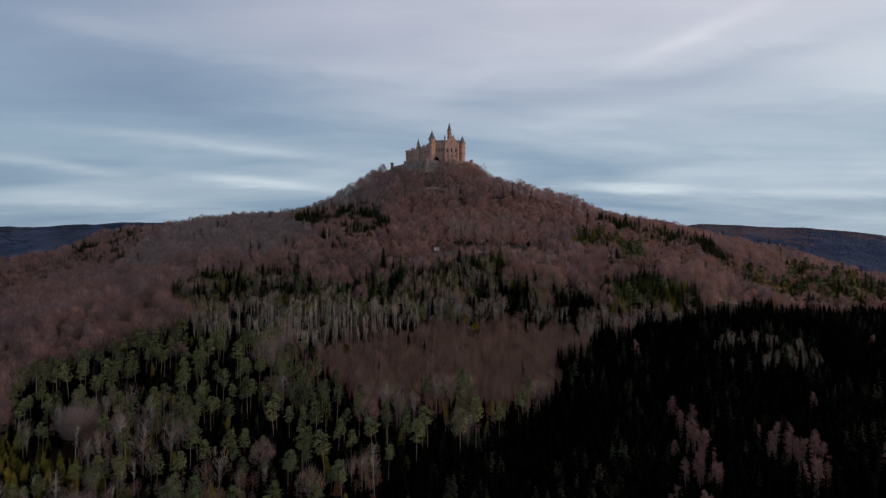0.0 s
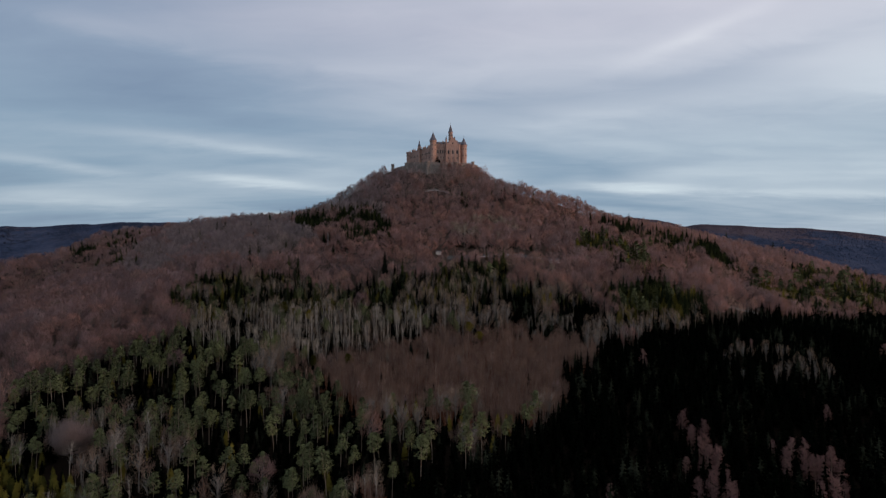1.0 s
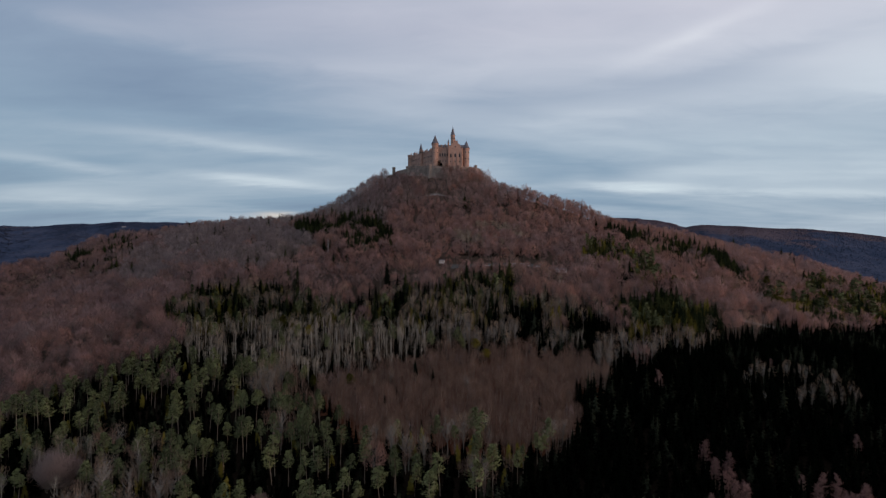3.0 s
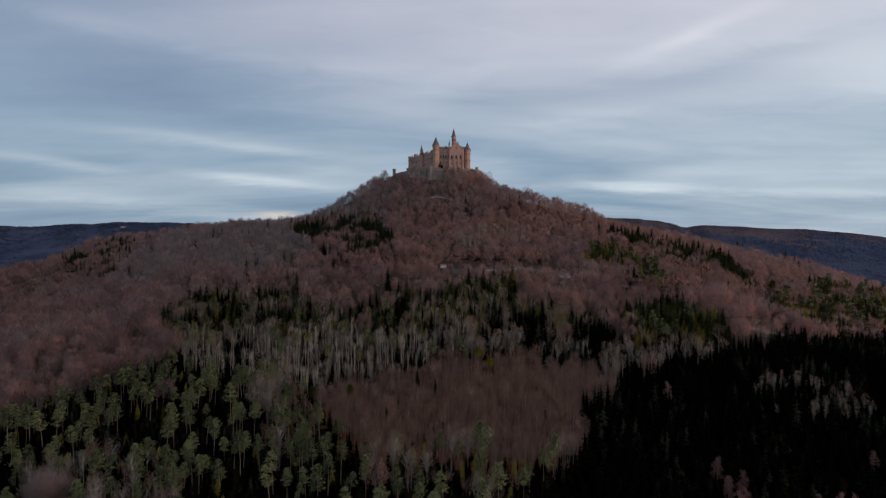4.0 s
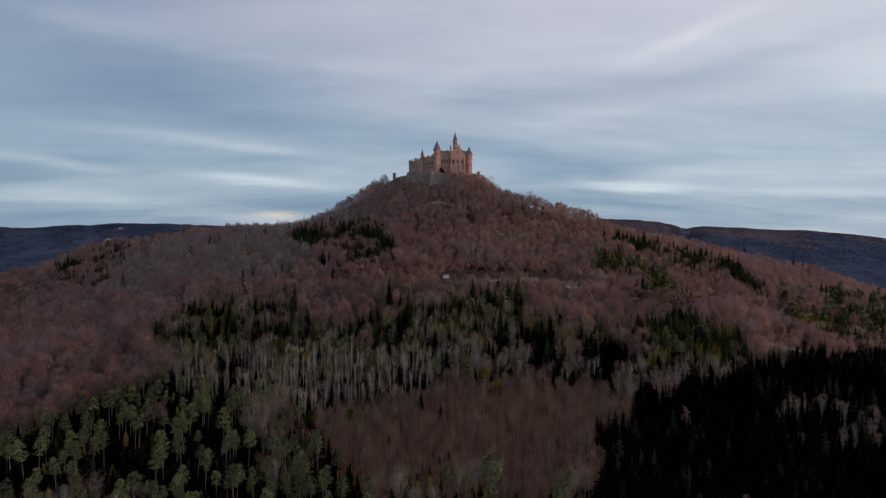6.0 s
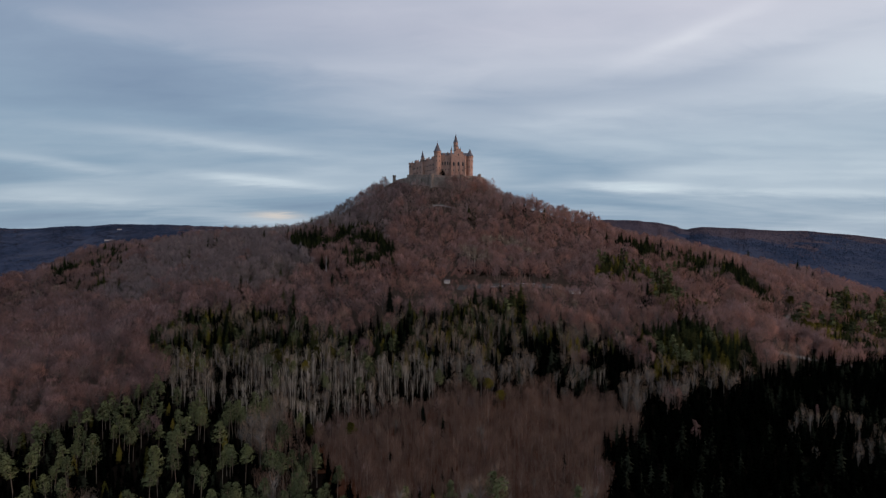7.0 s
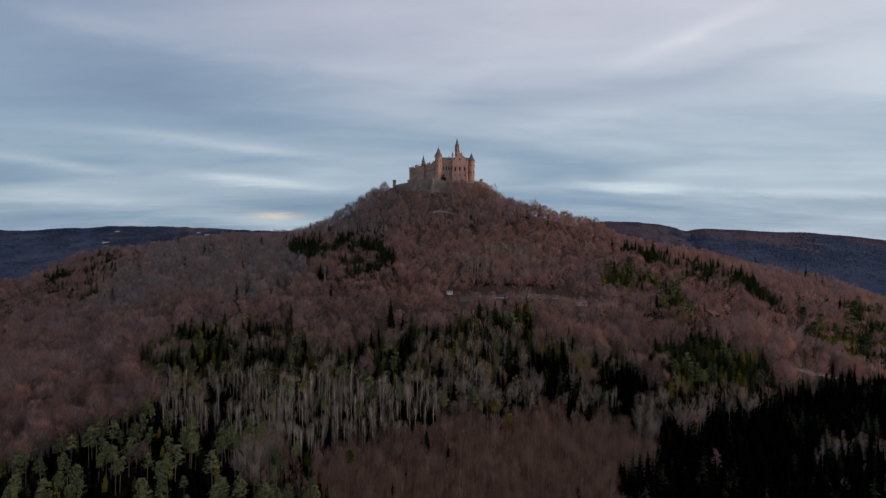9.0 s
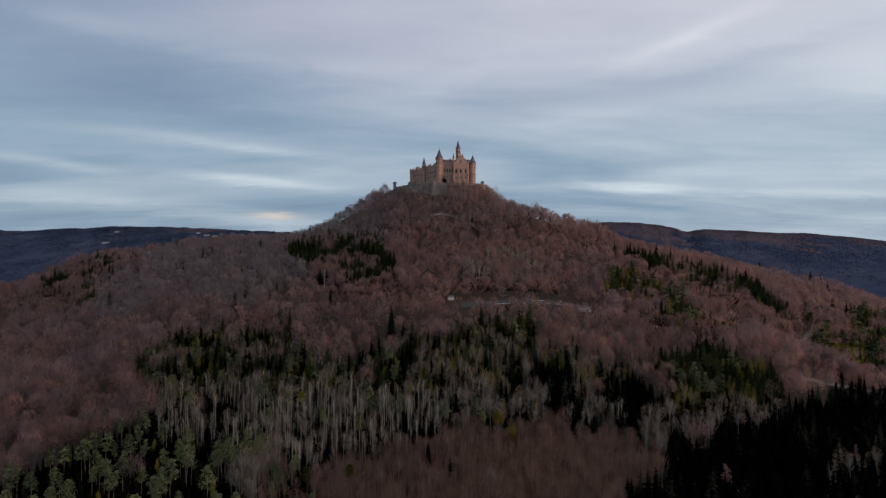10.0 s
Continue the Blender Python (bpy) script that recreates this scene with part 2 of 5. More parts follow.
BARK_PINE = material("pine_bark", [(0.3, (0.15, 0.11, 0.085)), (0.7, (0.30, 0.24, 0.19))], (0.1, 1.5), 0.9, gloss=0.0)
# bark almost black: the shade inside the wood is in its colour
BARK_DARK = material("shaded_spruce_bark", [(0.3, (0.005, 0.0042, 0.0035)), (0.7, (0.012, 0.010, 0.008))], (0.1, 1.5), 0.95, gloss=0.0)
TWIG_BEECH = twig_material("beech_twigs", [(0.20, (0.2887, 0.2103, 0.1991)), (0.36, (0.3020, 0.2011, 0.1894)), (0.47, (0.3230, 0.2011, 0.1832)), (0.56, (0.3311, 0.1951, 0.1648)), (0.64, (0.3354, 0.1875, 0.1560)), (0.72, (0.3186, 0.2162, 0.1770)), (0.82, (0.2992, 0.2162, 0.1542))], 0.34)
TWIG_GREY = twig_material("maple_twigs", [(0.25, (0.2716, 0.2182, 0.2155)), (0.45, (0.3065, 0.2390, 0.2287)), (0.62, (0.3162, 0.2352, 0.2155)), (0.8, (0.2881, 0.2306, 0.2053))], 0.35)
TWIG_HORNBEAM = twig_material("hornbeam_twigs", [(0.25, (0.3396, 0.2468, 0.2376)), (0.5, (0.3758, 0.2570, 0.2376)), (0.75, (0.3888, 0.2725, 0.2403))], 0.3)
TWIG_SLIM = twig_material("ash_twigs", [(0.3, (0.2562, 0.2063, 0.1537)), (0.7, (0.4188, 0.3438, 0.255))], 0.4)
TWIG_OAK = twig_material("oak_twigs", [(0.3, (0.2527, 0.1807, 0.1296)), (0.7, (0.4067, 0.2928, 0.2075))], 0.4)
TWIG_THICKET = twig_material("thicket_twigs", [(0.3, (0.2202, 0.1417, 0.1097)), (0.55, (0.2645, 0.1690, 0.1296)), (0.75, (0.2920, 0.1663, 0.1166))], 0.3)
TWIG_LARCH = twig_material("larch_twigs", [(0.3, (0.17, 0.100, 0.095)), (0.7, (0.29, 0.172, 0.158))], 0.3)
NEEDLE_PINE = material("pine_needles", [(0.28, (0.0614, 0.0701, 0.0349)), (0.5, (0.1229, 0.1382, 0.0677)), (0.72, (0.1710, 0.1787, 0.0793))], (0.06, 0.5), 0.8, random_tint=0.35, gloss=0.0)
NEEDLE_YOUNG = material("young_spruce_needles", [(0.3, (0.0357, 0.0347, 0.0089)), (0.5, (0.1017, 0.0882, 0.0180)), (0.72, (0.1875, 0.1433, 0.0269))], (0.05, 0.4), 0.85, random_tint=0.4, gloss=0.0)
# deep shade is in the near-black stops, lit treetops in the two paler ones
NEEDLE_SHADED = material("shaded_spruce_needles", [(0.3, (0.0012, 0.0018, 0.0013)), (0.62, (0.0015, 0.0021, 0.0013)), (0.69, (0.019, 0.022, 0.014)), (0.86, (0.042, 0.046, 0.030))], (0.02, 0.3), 0.85, random_tint=0.36, gloss=0.0)
NEEDLE_FIR = material("fir_needles", [(0.3, (0.0075, 0.0108, 0.0055)), (0.5, (0.0175, 0.0228, 0.0099)), (0.72, (0.05, 0.0504, 0.0176))], (0.03, 0.4), 0.85, random_tint=0.40, gloss=0.0)
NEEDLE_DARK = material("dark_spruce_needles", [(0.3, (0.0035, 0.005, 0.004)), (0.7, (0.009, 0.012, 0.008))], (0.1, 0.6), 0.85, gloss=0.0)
SANDSTONE = material("sandstone", [(0.30, (0.2074, 0.1283, 0.0996)), (0.44, (0.3509, 0.2215, 0.1701)), (0.56, (0.4307, 0.2760, 0.2174)), (0.70, (0.4785, 0.3266, 0.2639))], (0.10, 0.6), 0.9, 0.08, spread=0.45)
RUBBLE = material("rampart_stone", [(0.32, (0.10, 0.082, 0.070)), (0.44, (0.19, 0.155, 0.130)), (0.55, (0.28, 0.228, 0.190)), (0.68, (0.36, 0.30, 0.25))], (0.10, 0.5), 0.95, 0.1, spread=0.5)
SLATE = material("roof_slate", [(0.3, (0.075, 0.070, 0.082)), (0.7, (0.15, 0.138, 0.155))], (0.2, 1.2), 0.6, 0.04)
GLASS = material("window_glass", [(0.3, (0.015, 0.017, 0.02)), (0.7, (0.03, 0.033, 0.04))], (0.2, 1.0), 0.12)
ASPHALT = material("asphalt", [(0.3, (0.045, 0.044, 0.043)), (0.7, (0.075, 0.073, 0.07))], (0.1, 2.0), 0.9)
GRAVEL = material("pale_gravel", [(0.3, (0.12, 0.112, 0.104)), (0.7, (0.192, 0.18, 0.168))], (0.15, 2.0), 0.95)
WHITEWASH = material("white_render", [(0.3, (0.60, 0.58, 0.55)), (0.7, (0.78, 0.76, 0.73))], (0.2, 2.0), 0.85)
GREY_RENDER = material("weathered_render", [(0.3, (0.22, 0.22, 0.23)), (0.7, (0.32, 0.32, 0.33))], (0.2, 2.0), 0.9)
CHALK = material("pale_limestone", [(0.3, (0.40, 0.38, 0.37)), (0.7, (0.62, 0.60, 0.58))], (0.02, 0.2), 0.95)
CAR_WHITE = material("white_car_paint", [(0.3, (0.70, 0.70, 0.70)), (0.7, (0.78, 0.78, 0.78))], (0.2, 2), 0.25)
CAR_GREY = material("silver_car_paint", [(0.3, (0.30, 0.31, 0.33)), (0.7, (0.38, 0.39, 0.41))], (0.2, 2), 0.25, metal=0.5)
CAR_DARK = material("dark_car_paint", [(0.3, (0.02, 0.025, 0.04)), (0.7, (0.04, 0.045, 0.06))], (0.2, 2), 0.25)
RUBBER = material("tyre_rubber", [(0.3, (0.015, 0.015, 0.015)), (0.7, (0.03, 0.03, 0.03))], (0.5, 4), 0.9)


# ---- mesh helpers ----
def mesh_of(name, verts, tris, mats, index=None, normals=None):
    """A mesh from arrays of points and triangles; normals: those of the whole crown, for its fine twigs."""
    verts, tris = np.asarray(verts, np.float32), np.asarray(tris, np.int32)
    if normals is not None:
        a, b, c = (verts[tris[:, k]] for k in range(3))
        away = (np.cross(b - a, c - a) * normals[tris].mean(1)).sum(1) < 0
        tris[away] = tris[away][:, ::-1]
    me = bpy.data.meshes.new(name)
    me.vertices.add(len(verts))
    me.vertices.foreach_set("co", verts.ravel())
    me.loops.add(len(tris) * 3)
    me.loops.foreach_set("vertex_index", tris.ravel())
    me.polygons.add(len(tris))
    me.polygons.foreach_set("loop_start", np.arange(0, len(tris) * 3, 3, dtype=np.int32))
    for m in mats:
        me.materials.append(m)
    if index is not None:
        me.polygons.foreach_set("material_index", np.asarray(index, np.int32))
    me.update(calc_edges=True)
    if normals is not None:
        me.attributes.new("custom_normal", "FLOAT_VECTOR", "POINT").data.foreach_set("vector", np.asarray(normals, np.float32).ravel())
    return me


def part(name, bm, mat, parent, label="", at=(0, 0, 0), turn=0.0):
    me = bpy.data.meshes.new(name)
    bm.to_mesh(me)
    bm.free()
    me.materials.append(mat)
    return share(name, me, parent, label, at, turn)


def share(name, me, parent, label="", at=(0, 0, 0), turn=0.0):
    ob = new(name, me)
    ob.parent = parent
    ob.matrix_basis = pose(*at, 0, 0, turn)
    if label:
        tagged(ob, label)
    return ob


def base_of(name, x, y, z, label, category, group="", turn=0.0):
    ob = new(name)
    ob.empty_display_size = 0.5
    ob.matrix_basis = pose(x, y, z, 0, 0, turn)
    return tagged(ob, label, category, group)


def far_kind(x, y, z):
    """Over a half: conifers of the far slopes, haze-blue; under it: bare beech woods in hazed, sunlit brown, mostly
    high up.
    """
    return 0.75 * value_noise(x, y, 380, 61) + 0.35 * value_noise(x, y, 120, 62) + 0.5 * (1 - smooth(190, 350, z)) - 0.15 * smooth(360, 400, z) + 0.3 * (1 - smooth(-600, 0, x)) - 0.17 * smooth(0, 600, x)


# ---- the ground: one sheet from under the flight to the far rim ----
def build_ground():
    k = np.linspace(-1, 1, 230)
    xs = 950 * k + 4050 * k ** 7
    ys = 650 + 900 * k + 4050 * k ** 5
    gx, gy = np.meshgrid(xs, ys)
    gz = ground_height(gx, gy)
    verts = np.stack([gx.ravel(), gy.ravel(), gz.ravel()], 1)
    i = np.arange(230 * 229).reshape(229, 230)[:, :-1].ravel()
    tris = np.concatenate([np.stack([i, i + 1, i + 231], 1), np.stack([i, i + 231, i + 230], 1)])
    mid = verts[tris].mean(1)
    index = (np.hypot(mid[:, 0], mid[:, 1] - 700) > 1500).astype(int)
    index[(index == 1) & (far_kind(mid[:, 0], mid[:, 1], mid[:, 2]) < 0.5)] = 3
    # most stands get the floor that has the shade between stems in its colour
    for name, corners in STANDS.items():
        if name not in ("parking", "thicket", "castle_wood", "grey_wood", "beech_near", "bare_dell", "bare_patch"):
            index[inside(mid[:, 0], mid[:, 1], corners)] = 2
    for name in ("thicket", "pink_edge", "front_bare"):
        index[inside(mid[:, 0], mid[:, 1], STANDS[name])] = 4
    me = mesh_of("ground", verts, tris, [LITTER, FAR_WOOD_HAZED, FLOOR_SHADED, FAR_BEECH_HAZED, BRACKEN], index)
    me.shade_smooth()
    tagged(new("ground", me), "forest floor of brown leaf litter rising to a steep hill", "ground", kind="structure")


# ---- trees: points and triangles of one tree, trunk and crown apart ----
class Soup:
    def __init__(self):
        self.v, self.f = [], []

    def tube(self, points, radii, sides):
        base = len(self.v)
        for p, r in zip(points, radii):
            for s in range(sides):
                a = 2 * math.pi * s / sides
                self.v.append((p[0] + r * math.cos(a), p[1] + r * math.sin(a), p[2]))
        for k in range(len(points) - 1):
            for s in range(sides):
                a, b = base + k * sides + s, base + k * sides + (s + 1) % sides
                self.f += [(a, b, b + sides), (a, b + sides, a + sides)]

    def spike(self, p, q, width, rng):
        """A thin twig: one narrow triangle from p to its tip q."""
        d = q - p
        side = np.cross(d, rng.normal(size=3))
        side *= width / max(np.linalg.norm(side), 1e-6)
        b = len(self.v)
        self.v += [tuple(p - side * 0.5), tuple(p + side * 0.5), tuple(q)]
        self.f.append((b, b + 1, b + 2))

    def limb(self, p, q, r):
        """A three-sided limb that tapers to its tip."""
        d = q - p
        s1 = np.cross(d, (0.3, 0.2, 1.0))
        s1 /= max(np.linalg.norm(s1), 1e-6)
        s2 = np.cross(d, s1)
        s2 /= max(np.linalg.norm(s2), 1e-6)
        b = len(self.v)
        for a in (0, 2.094, 4.189):
            self.v.append(tuple(p + r * (math.cos(a) * s1 + math.sin(a) * s2)))
        self.v.append(tuple(q))
        self.f += [(b, b + 1, b + 3), (b + 1, b + 2, b + 3), (b + 2, b, b + 3)]

    def leaf(self, p, size, rng, flat=0.6):
        a, c = rng.normal(size=3), rng.normal(size=3)
        a[2] *= flat
        c[2] *= flat
        b = len(self.v)
        self.v += [tuple(p + a * size * 0.55), tuple(p + c * size * 0.55), tuple(p - (a + c) * size * 0.4)]
        self.f.append((b, b + 1, b + 2))

    def arrays(self):
        return np.array(self.v, float).reshape(-1, 3), np.array(self.f, int).reshape(-1, 3)


def stem(s, h, r, sides, segs, rng, lean=0.25):
    bend = rng.normal(size=2) * lean
    pts = [(bend[0] * (k / segs) ** 2 * 2, bend[1] * (k / segs) ** 2 * 2, h * k / segs - (0.6 if k == 0 else 0)) for k in range(segs + 1)]
    s.tube(pts, [r * (1.15 - 0.95 * k / segs) for k in range(segs + 1)], sides)
    return lambda z: np.array([bend[0] * (z / h) ** 2 * 2, bend[1] * (z / h) ** 2 * 2, z])


def broadleaf(seed, h, spread, low, limbs, twigs, width, sides, uneven=0.34, foot=0.33):
    """A bare broadleaved tree: trunk, rising limbs and a dome of fine twigs."""
    rng = np.random.default_rng(seed)
    t, c = Soup(), Soup()
    at = stem(t, h * 0.72, 0.28 * h / 22, sides, 3 if sides > 3 else 1, rng, 0.4)
    for k in range(limbs):
        a = 2.4 * k + rng.normal() * 0.4
        top = rng.random()
        z0 = h * max(low, 0.58 + 0.34 * top - 0.12 - 0.22 * rng.random())
        reach = spread * (0.45 + 0.5 * math.sqrt(1 - top * top)) * (0.75 + 0.3 * rng.random())
        q = np.array([math.cos(a) * reach, math.sin(a) * reach, h * (0.58 + 0.34 * top)])
        t.limb(at(min(z0, h * 0.66)), q, 0.10 * h / 22)
    lumps = [(rng.random() * 6.28, rng.random() ** 0.7, 0.97 - 0.5 * uneven + uneven * rng.random()) for k in range(9 if uneven > 0.2 else 14)]
    for k in range(twigs):
        a, w, lump = lumps[rng.integers(len(lumps))]
        a, w = a + rng.normal() * 0.45, min(0.98, max(0.03, w + rng.normal() * 0.16))
        shell = lump * (1 - 0.42 * rng.random() ** 2)
        rho = spread * shell * math.sqrt(1 - (w * 0.96) ** 2) ** 0.8
        rho *= 0.45 + 0.55 * min(1.0, w / 0.45)
        start = np.array([math.cos(a) * rho, math.sin(a) * rho, h * (foot + (0.92 - foot) * w * (0.6 + 0.4 * shell))])
        way = np.array([math.cos(a) * (1 - w), math.sin(a) * (1 - w), 0.45 + 0.6 * w]) + rng.normal(size=3) * 0.38
        c.spike(start - way * spread * 0.1, start + way * spread * (0.12 + 0.20 * rng.random()), width * (0.7 + 0.6 * rng.random()), rng)
    return t.arrays(), c.arrays()


def plume(s, rng, n, h, lo, hi, spread, up, length, width):
    """Fine twigs filling an egg-shaped crown, thickest near its skin."""
    for k in range(n):
        d = rng.normal(size=3)
        d /= np.linalg.norm(d)
        w = rng.random() ** 0.4
        p = np.array([d[0] * spread * w, d[1] * spread * w, h * ((lo + hi) / 2 + (hi - lo) / 2 * d[2] * w)])
        way = np.array([d[0] * 0.7, d[1] * 0.7, up]) + rng.normal(size=3) * 0.4
        s.spike(p, p + way / np.linalg.norm(way) * length * (0.5 + 0.8 * rng.random()), width * (0.7 + 0.6 * rng.random()), rng)


def slim(seed, h, spread, limbs, twigs, width, sides, thick=0.155):
    """A tall, narrow, bare tree with a straight pale stem, steep limbs and a soft egg-shaped crown."""
    rng = np.random.default_rng(seed)
    t, c = Soup(), Soup()
    at = stem(t, h * 0.92, thick * h / 20, sides, 3, rng, 0.35)
    for k in range(limbs):
        z0 = h * (0.40 + 0.42 * rng.random())
        a = 2.4 * k + rng.normal() * 0.4
        reach = spread * (0.35 + 0.5 * rng.random())
        p = at(z0)
        t.limb(p, p + np.array([math.cos(a) * reach, math.sin(a) * reach, h * (0.10 + 0.10 * rng.random())]), 0.065)
    plume(c, rng, twigs, h, 0.56, 0.98, spread, 0.8, 1.6, width)
    return t.arrays(), c.arrays()


def sapling(seed, h, spread, twigs, width, sides):
    """A young tree grown up in a crowd: a thin stem and a tall, upright brush of twigs."""
    rng = np.random.default_rng(seed)
    t, c = Soup(), Soup()
    at = stem(t, h * 0.9, 0.10, sides, 2, rng, 0.3)
    for k in range(4):
        p = at(h * (0.35 + 0.12 * k))
        t.limb(p, p + np.array([math.cos(2.4 * k) * spread * 0.6, math.sin(2.4 * k) * spread * 0.6, h * 0.16]), 0.05)
    plume(c, rng, twigs, h, 0.28, 0.96, spread, 1.5, 2.4, width)
    return t.arrays(), c.arrays()


def pine(seed, h, spread, clumps, leaves, size, sides):
    """A Scots pine: a long bare stem and an uneven, rounded crown of needle clumps on short limbs."""
    rng = np.random.default_rng(seed)
    t, c = Soup(), Soup()
    at = stem(t, h * 0.94, 0.22 * h / 24, sides, 3, rng, 0.5)
    foot = 0.46 + 0.10 * rng.random()
    full = 0.18 + 0.20 * rng.random()
    for k in range(clumps):
        w = ((k + rng.random()) / clumps) ** 0.92
        z0 = h * (foot + (0.97 - foot) * w)
        a = 2.4 * k + rng.normal() * 0.6
        side = max(0.12, 1 - ((w - full) / (1.0 - full)) ** 1.35) if w > full else 0.72 + 0.28 * w / full
        reach = spread * side * (0.35 + 0.65 * rng.random())
        p = at(min(z0, h * 0.93))
        q = p + np.array([math.cos(a) * reach, math.sin(a) * reach, h * 0.02 + 0.25 * reach])
        if k % 2 == 0:
            t.limb(p, q, 0.09)
        for j in range(leaves):
            off = rng.normal(size=3) * np.array([0.25, 0.25, 0.14]) * spread * (0.55 + 0.45 * side)
            c.leaf(q + off, size * (0.7 + 0.6 * rng.random()), rng, 0.7)
    return t.arrays(), c.arrays()


def spruce(seed, h, spread, boughs, sides):
    """A spruce: a dense, ragged cone of drooping, folded boughs set round the stem in a spiral."""
    rng = np.random.default_rng(seed)
    t, c = Soup(), Soup()
    at = stem(t, h * 0.97, 0.24 * h / 20, sides, 2, rng, 0.1)
    for k in range(boughs):
        u0 = (k + rng.random()) / boughs
        w = 0.55 * (1 - math.sqrt(1 - u0)) + 0.45 * u0
        a = 2.4 * k + rng.normal() * 0.3
        r = (spread * (1 - w) ** 0.60 + 0.12) * (0.66 + 0.5 * rng.random())
        u, n = np.array([math.cos(a), math.sin(a), 0]), np.array([-math.sin(a), math.cos(a), 0])
        p = at(h * (0.09 + 0.90 * w)) + np.array([0, 0, 0.10 * r])
        q = p + u * r + np.array([0, 0, -r * (0.30 + 0.35 * rng.random())])
        m = p + u * r * 0.6 + np.array([0, 0, -r * 0.05])
        wide = 0.16 + r * (0.26 + 0.14 * rng.random()) * (1 + 12 / boughs)
        drop = np.array([0, 0, -wide * 0.85])
        b = len(c.v)
        c.v += [tuple(p), tuple(m + n * wide + drop), tuple(q), tuple(m - n * wide + drop)]
        c.f += [(b, b + 1, b + 2), (b, b + 2, b + 3)]
    # an added solid cone stands in for the shade deep in the crown
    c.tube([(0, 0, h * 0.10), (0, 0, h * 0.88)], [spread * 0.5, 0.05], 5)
    tip = at(h * 0.97)
    c.limb(tip, tip + np.array([0, 0, h * 0.03]), 0.10)
    return t.arrays(), c.arrays()


def larch(seed, h, spread, clumps, twigs, length, width, sides):
    """A larch out of leaf: straight stem, level boughs and bushy sprays of fine twigs."""
    rng = np.random.default_rng(seed)
    t, c = Soup(), Soup()
    at = stem(t, h * 0.96, 0.22 * h / 20, sides, 2, rng, 0.3)
    for k in range(clumps):
        w = (k + rng.random()) / clumps
        a = 2.4 * k + rng.normal() * 0.5
        reach = spread * (1.0 - 0.78 * w ** 1.4) * (0.45 + 0.6 * rng.random())
        p = at(h * min(0.36 + 0.60 * w, 0.95))
        q = p + np.array([math.cos(a) * reach, math.sin(a) * reach, h * 0.02])
        t.limb(p, q, 0.07)
        for i in range(twigs):
            s0 = p + (q - p) * (0.35 + 0.75 * rng.random()) + rng.normal(size=3) * 0.35
            d = rng.normal(size=3) + np.array([0, 0, 0.35])
            c.spike(s0, s0 + d / np.linalg.norm(d) * length * (0.4 + 0.6 * rng.random()), width, rng)
    return t.arrays(), c.arrays()


def crown_normals(v, lift=1.0, h_mid=0.5):
    """Outward directions from the heart of a crown, as its outer twigs take the light."""
    heart = np.array([v[:, 0].mean(), v[:, 1].mean(), v[:, 2].min() * h_mid + v[:, 2].max() * (1 - h_mid) - 1.5])
    n = v - heart
    n[:, 2] += lift
    return n / np.maximum(np.linalg.norm(n, axis=1, keepdims=True), 1e-3)


# ---- where which trees grow ----
def inside(x, y, corners):
    """Which points lie within a polygon of the plan."""
    hit = np.zeros(np.shape(x), bool)
    for (x0, y0), (x1, y1) in zip(corners, corners[1:] + corners[:1]):
        if y0 != y1:
            cross = ((y0 > y) != (y1 > y)) & (x < (x1 - x0) * (y - y0) / (y1 - y0) + x0)
            hit ^= cross
    return hit


